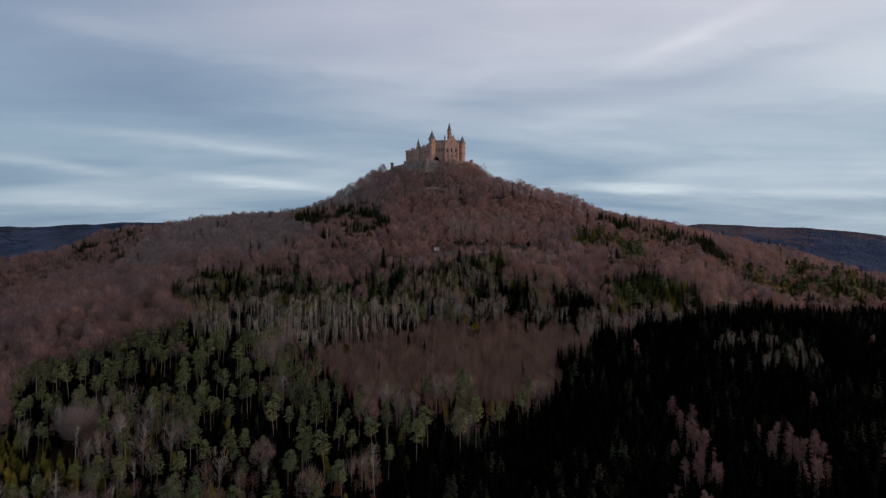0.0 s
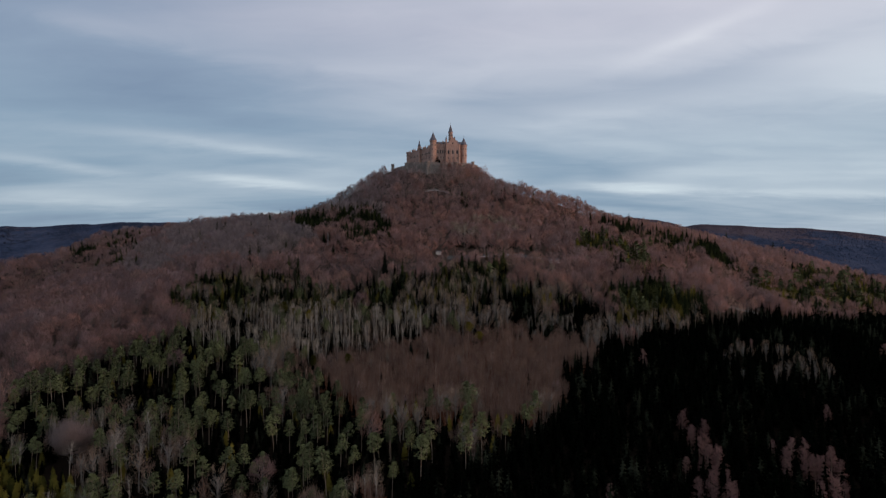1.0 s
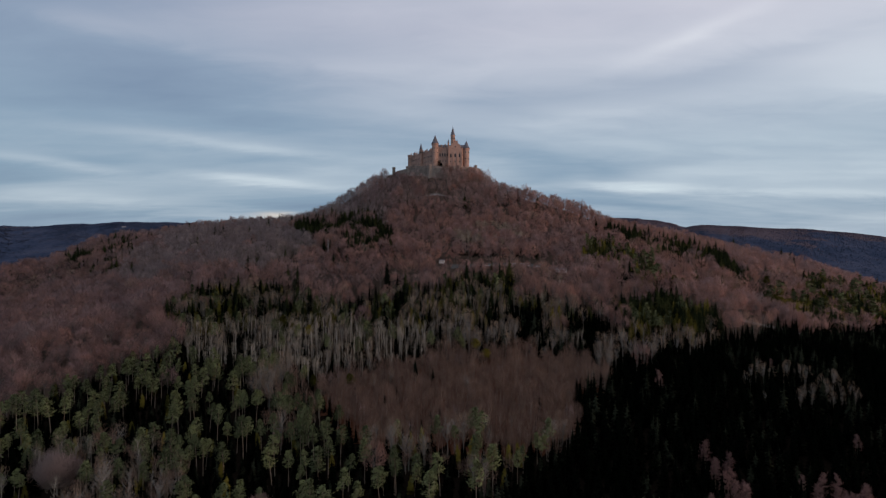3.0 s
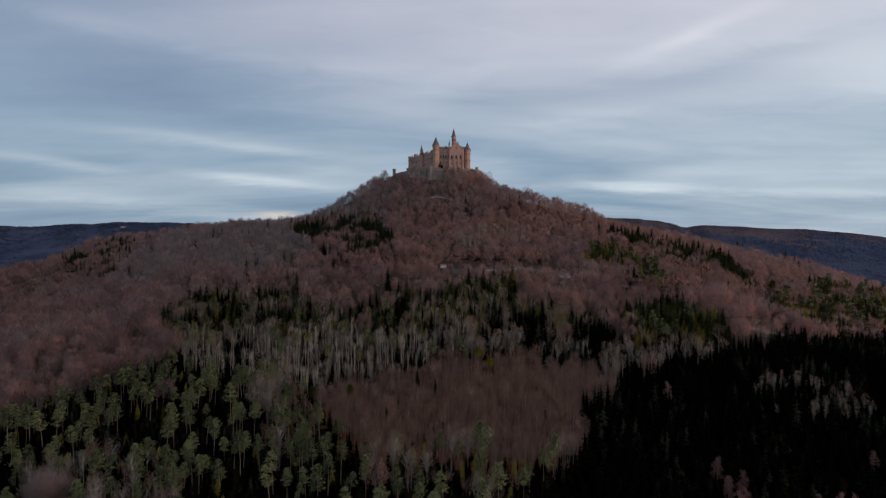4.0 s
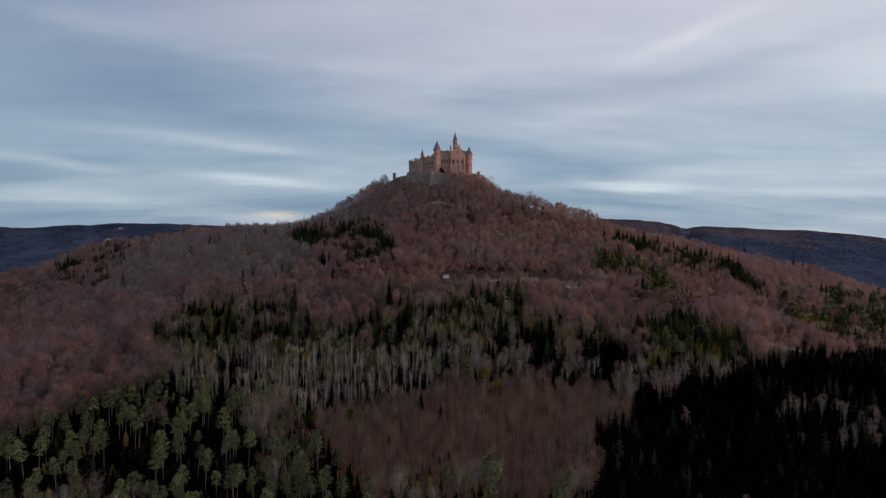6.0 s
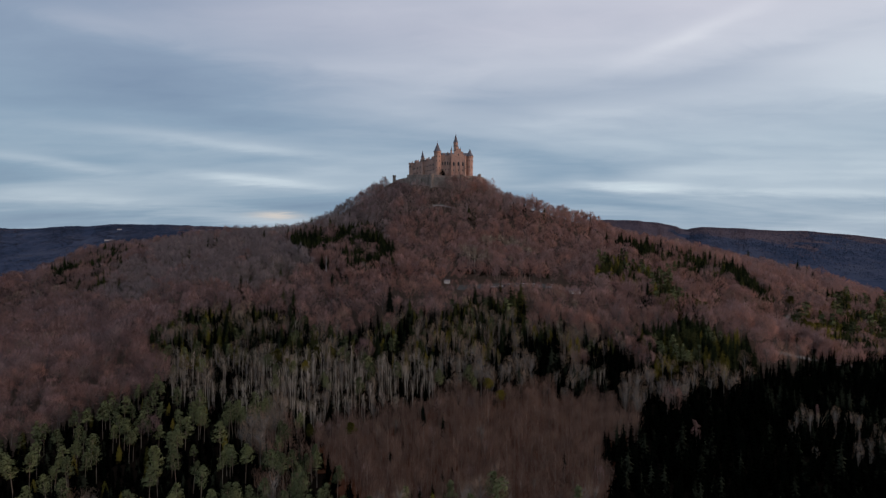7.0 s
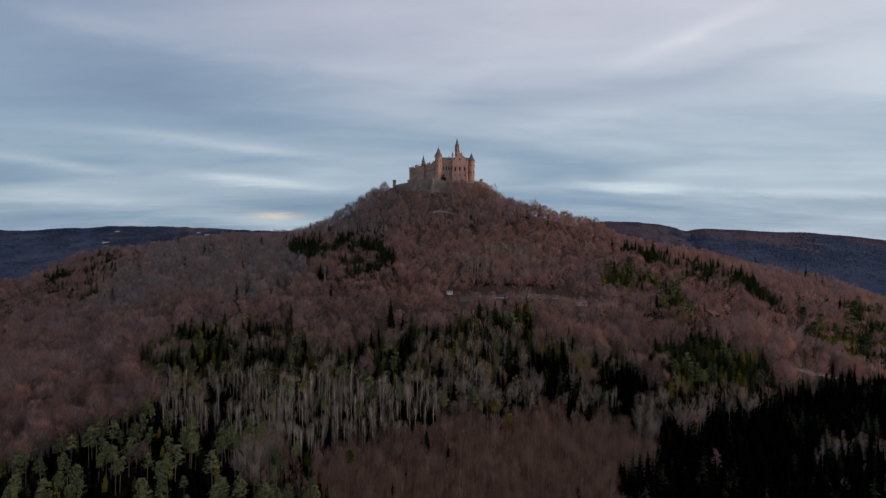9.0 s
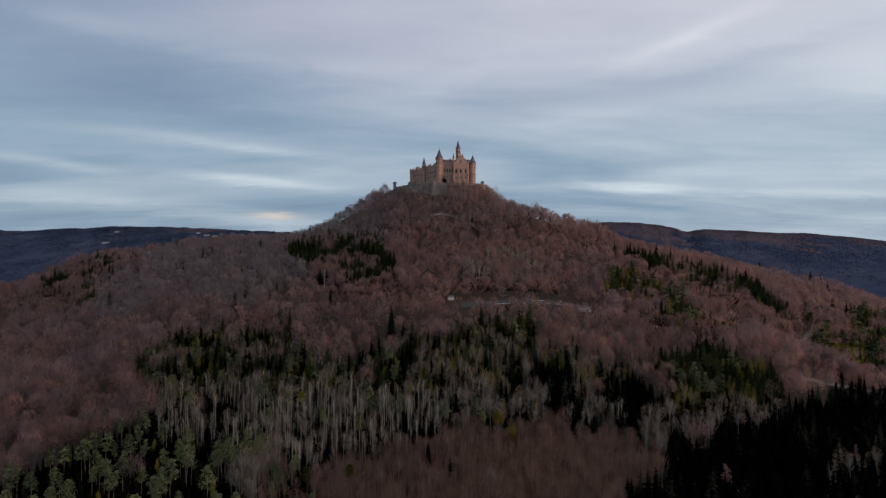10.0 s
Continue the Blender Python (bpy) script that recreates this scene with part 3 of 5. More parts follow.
STANDS = {
    "dark_knot": [(53, 494), (83, 495), (78, 448), (49, 446)],
    "dark_row": [(106, 480), (132, 479), (114, 420), (93, 428)],
    "oak_row": [(-23, 476), (54, 482), (50, 450), (40, 435), (-19, 437)],
    "oak_knot": [(75, 480), (112, 477), (98, 430), (64, 428)],
    "bare_dell": [(-230, 339), (-221, 351), (-209, 359), (-187, 340), (-166, 338), (-141, 293), (-127, 256), (-123, 237), (-148, 237), (-173, 269), (-200, 277), (-237, 314)],
    "bare_patch": [(-141, 399), (-127, 416), (-101, 395), (-86, 358), (-92, 337), (-101, 331), (-122, 362)],
    "pink_edge": [(-55, 272), (-43, 276), (-33, 262), (-32, 244), (-45, 241), (-51, 254)],
    "front_bare": [(-130, 250), (-99, 253), (-71, 250), (-55, 228), (-124, 230)],
    "castle_wood": [(HILL[0] + 165 * math.cos(k * math.pi / 8), HILL[1] + 165 * math.sin(k * math.pi / 8)) for k in range(16)],
    "parking": [(-12, 651), (40, 651), (128, 658), (138, 650), (138, 634), (126, 634), (90, 638), (47, 633), (0, 633)],
    "larch": [(104, 258), (136, 291), (168, 291), (189, 277), (200, 260), (171, 237), (154, 231), (121, 213), (96, 227)],
    "bare_row": [(118, 462), (225, 458), (225, 440), (160, 420), (110, 410), (98, 428)],
    "bare_gap": [(200, 401), (278, 390), (243, 341), (187, 360)],
    "thicket": [(-94, 390), (-80, 408), (-37, 411), (-18, 440), (7, 433), (31, 436), (55, 447), (96, 438), (106, 402), (99, 376), (84, 365), (76, 346), (60, 336), (49, 326), (26, 320), (5, 330), (-22, 338), (-50, 334), (-70, 346)],
    "spruce": [(70, 352), (103, 398), (160, 425), (214, 449), (320, 505), (620, 700), (520, 330), (250, 120), (-60, 120), (-45, 225), (-26, 259), (11, 282), (38, 307), (61, 322)],
    "pine": [(-308, 376), (-272, 428), (-223, 459), (-125, 383), (-82, 357), (-49, 320), (5, 303), (13, 266), (-22, 239), (-43, 219), (-60, 120), (-110, 120), (-109, 225), (-127, 261), (-157, 302), (-224, 359), (-241, 311), (-252, 300)],
    "pine_edge": [(-222, 446), (-190, 440), (-159, 424), (-125, 411), (-92, 394), (-62, 378), (-40, 352), (-60, 330), (-158, 340)],
    "slim": [(-242, 497), (-148, 487), (-22, 471), (-19, 402), (-91, 384), (-128, 393), (-215, 443)],
    "belt": [(-264, 532), (-264, 575), (-211, 578), (-163, 560), (-145, 536), (-92, 512), (-56, 542), (-21, 535), (10, 562), (64, 566), (66, 522), (95, 506), (140, 500), (124, 452), (-22, 471), (-113, 478), (-147, 487), (-240, 487)],
    "high_wood": [(11, 788), (110, 796), (95, 690), (40, 680), (5, 690)],
    "clump": [(155, 510), (203, 522), (240, 496), (226, 458), (144, 461)],
    "green_band": [(229, 847), (326, 890), (352, 855), (391, 809), (388, 701), (363, 667), (332, 661), (336, 724), (303, 741), (289, 789), (247, 816)],
    "green_flank": [(193, 759), (226, 761), (279, 727), (245, 655), (231, 569), (202, 532), (206, 588), (189, 614), (196, 679), (167, 687)],
    "dark_brow": [(-275, 955), (-240, 946), (-172, 887), (-114, 855), (-81, 760), (-70, 690), (-97, 668), (-140, 685), (-190, 760), (-235, 840)],
    "dark_crest": [(-675, 960), (-672, 1020), (-690, 1105), (-664, 1133), (-552, 1042), (-530, 985), (-544, 938), (-500, 840), (-471, 772), (-520, 810), (-602, 893)],
    "beech_near": [(-520, 420), (-225, 430), (-228, 520), (-262, 590), (-330, 640), (-560, 680)],
    "grey_wood": [(-601, 917), (-636, 1072), (-560, 1130), (-350, 1160), (-200, 1120), (-134, 991), (-90, 833), (-78, 702), (-104, 656), (-169, 728), (-190, 659), (-230, 638), (-349, 734), (-351, 665), (-425, 703)],
    "green_edge": [(346, 615), (406, 671), (450, 690), (488, 746), (590, 775), (620, 720), (500, 640), (414, 574), (330, 530)],
    "gap_wood": [(-225, 482), (-100, 522), (62, 520), (122, 470), (118, 405), (80, 345), (40, 296), (5, 275), (-40, 296), (-95, 350), (-200, 430)],
    "young_mix": [(-261, 311), (-250, 323), (-231, 370), (-163, 314), (-131, 270), (-109, 225), (-110, 120), (-330, 120)],
}
# kinds in each stand with their share, and the distance between stems
MIXES = {
    "bare_dell": (5.2, [("oak", 0.12), ("thicket", 0.34), ("slim", 0.06), ("pine", 0.10), ("young_spruce", 0.07), ("spruce", 0.31)]),
    "bare_patch": (4.6, [("oak", 0.24), ("thicket", 0.50), ("pine", 0.14), ("spruce", 0.12)]),
    "pink_edge": (3.6, [("thicket", 0.55), ("slim", 0.20), ("spruce", 0.25)]),
    "front_bare": (4.2, [("thicket", 0.32), ("oak", 0.07), ("young_spruce", 0.10), ("pine", 0.04), ("spruce", 0.47)]),
    "grey_wood": (12.0, [("maple", 0.93), ("beech", 0.04), ("fir", 0.03)]),
    "oak_row": (6.0, [("oak", 0.56), ("slim", 0.06), ("spruce", 0.38)]),
    "oak_knot": (6.0, [("oak", 0.56), ("beech", 0.04), ("spruce", 0.40)]),
    "castle_wood": (6.9, [("hornbeam", 0.86), ("beech", 0.12), ("fir", 0.02)]),
    "larch": (5.4, [("larch", 0.27), ("spruce", 0.73)]),
    "bare_row": (6.2, [("oak", 0.40), ("spruce", 0.60)]),
    "bare_gap": (4.8, [("oak", 0.30), ("spruce", 0.70)]),
    "dark_knot": (4.6, [("spruce", 1.0)]),
    "dark_row": (5.2, [("spruce", 0.92), ("slim", 0.08)]),
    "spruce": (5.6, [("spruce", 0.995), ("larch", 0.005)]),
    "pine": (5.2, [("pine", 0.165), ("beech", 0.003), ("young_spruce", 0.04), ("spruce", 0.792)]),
    "pine_edge": (5.2, [("pine", 0.22), ("spruce", 0.68), ("young_spruce", 0.06), ("thicket", 0.04)]),
    "thicket": (3.0, [("thicket", 0.972), ("hornbeam", 0.010), ("oak", 0.008), ("spruce", 0.010)]),
    "slim": (4.5, [("slim", 0.50), ("oak", 0.08), ("spruce", 0.39), ("pine", 0.03)]),
    "belt": (5.0, [("spruce", 0.27), ("fir", 0.20), ("young_spruce", 0.22), ("pine", 0.04), ("oak", 0.21), ("slim", 0.05), ("beech", 0.01)]),
    "high_wood": (7.0, [("slim", 0.42), ("hornbeam", 0.36), ("beech", 0.22)]),
    "clump": (5.2, [("fir", 0.62), ("young_spruce", 0.30), ("pine", 0.08)]),
    "green_band": (6.2, [("fir", 0.60), ("young_spruce", 0.12), ("beech", 0.28)]),
    "green_flank": (6.2, [("fir", 0.34), ("young_spruce", 0.28), ("pine", 0.10), ("beech", 0.28)]),
    "dark_brow": (6.2, [("fir", 0.80), ("beech", 0.20)]),
    "dark_crest": (6.8, [("fir", 0.46), ("young_spruce", 0.10), ("beech", 0.44)]),
    "green_edge": (5.6, [("fir", 0.42), ("young_spruce", 0.22), ("pine", 0.06), ("beech", 0.30)]),
    "young_mix": (4.8, [("young_spruce", 0.28), ("spruce", 0.36), ("pine", 0.06), ("slim", 0.06), ("oak", 0.07), ("thicket", 0.15), ("beech", 0.02)]),
    "gap_wood": (5.0, [("oak", 0.19), ("thicket", 0.24), ("spruce", 0.35), ("pine", 0.12), ("young_spruce", 0.10)]),
    "beech_near": (9.6, [("beech", 0.94), ("thicket", 0.06)]),
    "beech": (13.2, [("beech", 0.958), ("fir", 0.020), ("slim", 0.022)]),
}


build_ground()


def plant():
    """The stems of the whole hill: kind -> rows of x, y, size."""
    rng = np.random.default_rng(11)
    stems = {}
    for stand, (step, mix) in MIXES.items():
        gx, gy = np.meshgrid(np.arange(-980, 900, step), np.arange(96, 1360, step))
        x = (gx + (rng.random(gx.shape) - 0.5) * step * 0.9).ravel()
        y = (gy + (rng.random(gy.shape) - 0.5) * step * 0.9).ravel()
        # stand borders wander
        wx = x + 16 * (value_noise(x, y, 22, 21) - 0.5)
        wy = y + 16 * (value_noise(x, y, 22, 22) - 0.5)
        mine = np.full(x.shape, "beech", dtype="U12")
        for name, corners in reversed(list(STANDS.items())):
            mine[inside(wx, wy, corners)] = name
        r = np.hypot(x - HILL[0], y - HILL[1])
        u = (x - HILL[0]) * -0.955 + (y - HILL[1]) * 0.296
        v = (x - HILL[0]) * -0.296 + (y - HILL[1]) * -0.955
        seen = (np.abs(x + 4) < 0.845 * y + 22) & ((v > -95) | ((u > 20) & (v > -120)) | ((x > 250) & (v > -230))) & (x < 860) & (x > -960)
        clear = (r < 79) | (np.hypot(x + 60, y - 1082) < 60) | (x > 268) & (x < 350) & (np.abs(y - np.interp(x, [261, 288, 319, 345], [508, 513, 523, 533])) < 4.5) | (y > 600) & (y < 680) & (np.abs(x - np.interp(y, [604, 623, 641, 662, 677], [338, 352, 362, 382, 400]) - 1) < 7)
        for lx, ly, lr in ((-63, 552, 11), (-156, 706, 8), (-27, 406, 6), (18, 432, 5), (26, 423, 4), (352, 588, 9), (240, 578, 8), (-207, 299, 12), (-204, 284, 10)):
            clear |= np.hypot(x - lx, y - ly) < lr
        keep = (mine == stand) & seen & ~clear & ~inside(x, y, STANDS["parking"])
        x, y = x[keep], y[keep]
        mixed = 0.45 if stand == "belt" else 0.0 if stand in ("spruce", "slim", "pine", "thicket", "beech", "beech_near", "castle_wood", "grey_wood") else 0.25 if stand in ("bare_row", "bare_gap", "bare_dell", "oak_row", "oak_knot") else 0.65
        pick = mixed * value_noise(x, y, 15 if stand in ("belt", "green_flank") else 26, 51) + (1 - mixed) * rng.random(len(x))
        pick = (np.argsort(np.argsort(pick)) + 0.5) / max(1, len(pick))
        low = 0.0
        for kind, share_of in mix:
            take = (pick >= low) & (pick < low + share_of)
            low += share_of
            size = np.clip(rng.normal(1.0, 0.13, take.sum()), 0.65, 1.35)
            if kind == "thicket":
                size = np.clip(rng.normal(1.0, 0.22, take.sum()), 0.6, 1.6)
            if kind == "oak" and stand == "bare_gap":
                size *= 0.62
            if stand == "young_mix":
                size *= 0.85
            if stand == "thicket" and kind != "thicket":
                size *= 0.78
            # low dark spruces fill in for the shade between the taller stems
            if kind == "spruce" and stand in ("pine", "pine_edge", "young_mix", "slim", "gap_wood"):
                size *= 0.72
            if kind == "spruce" and stand in ("belt", "dark_knot", "dark_row", "oak_row", "oak_knot"):
                size *= 1.2
            if kind == "fir":
                size *= 1.14 if stand != "castle_wood" else 0.8
            if kind in ("young_spruce", "pine") and stand in ("green_flank", "green_band", "green_edge"):
                size *= 1.2
            if kind == "beech" and stand in ("green_flank", "green_band", "green_edge"):
                size *= 0.85
            if kind == "young_spruce" and stand in ("belt", "green_flank", "green_edge", "clump"):
                size *= 1.35
            if kind == "spruce" and stand == "spruce":
                size *= 0.85 + 0.25 * value_noise(x[take], y[take], 40, 31)
            rr = np.hypot(x[take] - HILL[0], y[take] - HILL[1])
            size *= 1 + 0.05 * (1 - smooth(80, 130, rr)) * (y[take] < 1030)
            size *= 1 - 0.42 * ((y[take] > 590) & (y[take] < 634) & (x[take] > -20) & (x[take] < 150))
            size *= 1 - 0.45 * ((y[take] > 884) & (y[take] < 927) & (x[take] > -40) & (x[take] < 14))
            size *= 1 + (0.30 * (x[take] > -4) - 0.20 * (x[take] < -10) * (x[take] > -52)) * (y[take] < 1000) * (rr < 112)
            stems.setdefault(kind, []).append(np.stack([x[take], y[take], size], 1))
    return {kind: np.concatenate(rows) for kind, rows in stems.items()}


KINDS = {
    # kind: bark, crown material, three grades of detail, name of the thing, label, category
    "beech": (BARK_BEECH, TWIG_BEECH, [
        [broadleaf(100 + k, 19 + 1.5 * k, 7.0 + 0.4 * k, 0.30, 24, 680, 0.165, 5, 0.2, 0.28) for k in range(4)],
        [broadleaf(110 + k, 19 + 1.2 * k, 7.4 + 0.35 * k, 0.25, 10, 430, 0.27, 3, 0.14, 0.24) for k in range(5)],
        [broadleaf(120 + k, 19 + 1.0 * k, 7.9 + 0.35 * k, 0.35, 0, 200, 0.52, 3, 0.12, 0.24) for k in range(6)]],
        "beech_tree", "bare grey-brown beech tree with a domed crown of twigs", "tree"),
    "maple": (BARK_GREY, TWIG_GREY, [
        [broadleaf(130 + k, 18 + 1.5 * k, 6.0 + 0.4 * k, 0.30, 16, 330, 0.28, 4, 0.2, 0.28) for k in range(4)],
        [broadleaf(136 + k, 18 + 1.2 * k, 6.2 + 0.35 * k, 0.25, 10, 380, 0.26, 3, 0.16, 0.24) for k in range(4)],
        [broadleaf(142 + k, 18 + 1.0 * k, 6.6 + 0.35 * k, 0.35, 0, 190, 0.48, 3, 0.14, 0.24) for k in range(5)]],
        "maple_tree", "bare grey maple tree with a domed crown of twigs", "tree"),
    "hornbeam": (BARK_GREY, TWIG_HORNBEAM, [
        [broadleaf(180 + k, 17 + 1.3 * k, 4.0 + 0.3 * k, 0.22, 10, 200, 0.23, 4, 0.16, 0.10) for k in range(4)],
        [broadleaf(186 + k, 17 + 1.3 * k, 4.0 + 0.3 * k, 0.22, 8, 230, 0.21, 4, 0.16, 0.10) for k in range(4)],
        [broadleaf(190 + k, 17 + 1.3 * k, 4.2 + 0.3 * k, 0.22, 5, 160, 0.34, 3, 0.16, 0.14) for k in range(4)]],
        "hornbeam_tree", "slender bare brown tree on the castle slope", "tree"),
    "slim": (BARK_PALE, TWIG_SLIM, [
        [slim(200 + k, 17 + k, 2.5 + 0.15 * k, 22, 190, 0.062, 5) for k in range(5)],
        [slim(210 + k, 17 + k, 2.5 + 0.15 * k, 16, 115, 0.095, 4) for k in range(5)],
        [slim(220 + k, 17 + k, 2.7, 5, 90, 0.30, 3) for k in range(5)]],
        "ash_tree", "tall slim bare tree with a pale straight stem", "tree"),
    "oak": (BARK_GREY, TWIG_OAK, [
        [broadleaf(150 + k, 19 + 1.5 * k, 4.2 + 0.4 * k, 0.30, 36, 320, 0.075, 5) for k in range(5)],
        [broadleaf(160 + k, 19 + 1.5 * k, 4.2 + 0.4 * k, 0.30, 22, 165, 0.13, 4) for k in range(4)],
        [broadleaf(170 + k, 19 + 1.5 * k, 4.6 + 0.3 * k, 0.30, 8, 130, 0.32, 3) for k in range(4)]],
        "oak_tree", "tall bare tree with pale limbs and a thin crown", "tree"),
    "thicket": (BARK_SAPLING, TWIG_THICKET, [
        [sapling(300 + k, 10.5 + 0.8 * k, 1.75 + 0.1 * k, 210, 0.075, 3) for k in range(5)],
        [sapling(310 + k, 10.5 + 0.8 * k, 1.75 + 0.1 * k, 170, 0.09, 3) for k in range(6)],
        [sapling(320 + k, 10.5 + 0.8 * k, 1.8, 90, 0.20, 3) for k in range(5)]],
        "young_tree", "young bare brown tree in a dense thicket", "young tree"),
    "pine": (BARK_PINE, NEEDLE_PINE, [
        [pine(400 + k, 19 + k, 2.6 + 0.2 * k, 28, 28, 0.50, 6) for k in range(6)],
        [pine(410 + k, 19 + k, 2.6 + 0.2 * k, 18, 18, 0.80, 4) for k in range(5)],
        [pine(420 + k, 20 + k, 2.8, 10, 10, 1.4, 3) for k in range(4)]],
        "pine_tree", "tall pine with a bare pale trunk and grey-green crown", "tree"),
    "spruce": (BARK_DARK, NEEDLE_SHADED, [
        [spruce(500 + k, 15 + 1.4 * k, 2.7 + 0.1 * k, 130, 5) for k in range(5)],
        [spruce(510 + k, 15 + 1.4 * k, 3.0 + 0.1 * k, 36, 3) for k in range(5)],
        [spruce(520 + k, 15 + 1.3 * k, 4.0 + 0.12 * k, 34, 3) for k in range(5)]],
        "spruce_tree", "dark green spruce with drooping boughs coloured as in deep shade", "tree"),
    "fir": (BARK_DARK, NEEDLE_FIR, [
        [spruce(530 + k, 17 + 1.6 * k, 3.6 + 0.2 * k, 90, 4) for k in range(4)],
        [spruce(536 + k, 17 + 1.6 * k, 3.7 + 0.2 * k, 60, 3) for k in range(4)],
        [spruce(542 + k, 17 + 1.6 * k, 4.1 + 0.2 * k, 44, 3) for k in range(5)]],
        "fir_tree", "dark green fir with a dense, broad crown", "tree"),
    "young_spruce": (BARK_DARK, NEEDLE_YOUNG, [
        [spruce(550 + k, 10 + 1.2 * k, 2.6, 110, 5) for k in range(4)],
        [spruce(560 + k, 10 + 1.2 * k, 2.8, 46, 3) for k in range(4)],
        [spruce(570 + k, 11 + 1.2 * k, 3.7, 40, 3) for k in range(4)]],
        "young_spruce_tree", "young olive-green spruce with dense boughs", "young tree"),
    "larch": (BARK_PINE, TWIG_LARCH, [
        [larch(600 + k, 14 + k, 3.5 + 0.15 * k, 24, 34, 1.5, 0.17, 5) for k in range(5)],
        [larch(610 + k, 15 + k, 2.4, 14, 20, 1.4, 0.34, 4) for k in range(3)],
        [larch(620 + k, 15 + k, 2.4, 10, 10, 1.5, 0.5, 3) for k in range(3)]],
        "larch_tree", "leafless pinkish-brown larch with fine hanging twigs", "tree"),
}


LIFT = {"thicket": 5.0, "slim": 3.0, "oak": 3.0, "beech": 1.8, "maple": 1.8, "hornbeam": 3.0, "pine": 3.6}


def grow(kind, rows):
    """The stems nearest to the foot of the hill are trees of their own; the rest are one wood."""
    bark, crown, grades, name, label, category = KINDS[kind]
    single = 110 if kind in ("maple", "hornbeam", "fir") else 260
    rng = np.random.default_rng(len(kind) * 7 + 1)
    rows = rows[np.argsort(np.hypot(rows[:, 0] * 0.7, rows[:, 1] - 150) + 900 * (rows[:, 1] < 190))]
    turn = rng.random(len(rows)) * 2 * math.pi
    z = ground_height(rows[:, 0], rows[:, 1])
    meshes = [(mesh_of("trunk", *t, [bark]), mesh_of("crown", *c, [crown], normals=crown_normals(c[0], LIFT.get(kind, 1.0)))) for t, c in grades[0]]
    for k in range(min(single, len(rows))):
        x, y, size = rows[k]
        top = base_of(name, x, y, float(z[k]), label, category, kind + " stand")
        top.matrix_basis = pose(x, y, float(z[k]), 0, 0, math.degrees(turn[k])) @ Matrix.Scale(size, 4)
        trunk, leaves = meshes[int(rng.integers(len(meshes)))]
        share("trunk", trunk, top)
        share("crown", leaves, top)
    rest = np.arange(single, len(rows))
    fine = (rows[:, 1] < 540) | (np.hypot(rows[:, 0] - HILL[0], rows[:, 1] - HILL[1]) < 175)
    verts, tris, index, tints, norms, n = [], [], [], [], [], 0
    for grade, some in ((1, rest[fine[rest]]), (2, rest[~fine[rest]])):
        forms = grades[grade]
        which = rng.integers(len(forms), size=len(some))
        for f, ((tv, tf), (cv, cf)) in enumerate(forms):
            mine = some[which == f]
            if not len(mine):
                continue
            v = np.concatenate([tv, cv])
            faces = np.concatenate([tf, cf + len(tv)])
            c, s, k = np.cos(turn[mine])[:, None], np.sin(turn[mine])[:, None], rows[mine, 2][:, None]
            out = np.stack([(v[:, 0] * c - v[:, 1] * s) * k + rows[mine, 0][:, None],
                            (v[:, 0] * s + v[:, 1] * c) * k + rows[mine, 1][:, None],
                            v[:, 2] * k + z[mine][:, None]], -1)
            verts.append(out.reshape(-1, 3))
            flat = tv * np.array([1, 1, 0]) + 1e-3
            m = np.concatenate([flat / np.linalg.norm(flat, axis=1, keepdims=True), crown_normals(cv, LIFT.get(kind, 1.0))])
            norms.append(np.stack([m[:, 0] * c - m[:, 1] * s, m[:, 0] * s + m[:, 1] * c, m[:, 2] + 0 * c], -1).reshape(-1, 3))
            tris.append((faces[None] + (np.arange(len(mine)) * len(v))[:, None, None] + n).reshape(-1, 3))
            index.append(np.tile(np.r_[np.zeros(len(tf), int), np.ones(len(cf), int)], len(mine)))
            tints.append(np.repeat(rng.random(len(mine)), len(v)))
            n += len(mine) * len(v)
    if verts:
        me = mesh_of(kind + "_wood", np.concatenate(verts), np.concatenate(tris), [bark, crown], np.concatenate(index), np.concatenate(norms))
        me.attributes.new("tint", "FLOAT", "POINT").data.foreach_set("value", np.concatenate(tints).astype(np.float32))
        tagged(new(name.replace("_tree", "_wood"), me), "wood of " + label.replace(" with", "s with", 1) + " on the hillside" if " with" in label else label + "s on the hillside", "woodland", kind="stuff")
    return len(rows), n and sum(map(len, tris))


STEMS = plant()
for kind_of_tree in KINDS:
    print(kind_of_tree, *grow(kind_of_tree, STEMS[kind_of_tree]))


# long white buildings on the distant slopes: place and length
FARMS = ((-1827, 4053, 24), (-1729, 3975, 36), (-1661, 3950, 30), (-1565, 3967, 22), (-1537, 3993, 36), (-1486, 4032, 26), (-2440, 4064, 30), (-2357, 3798, 46))


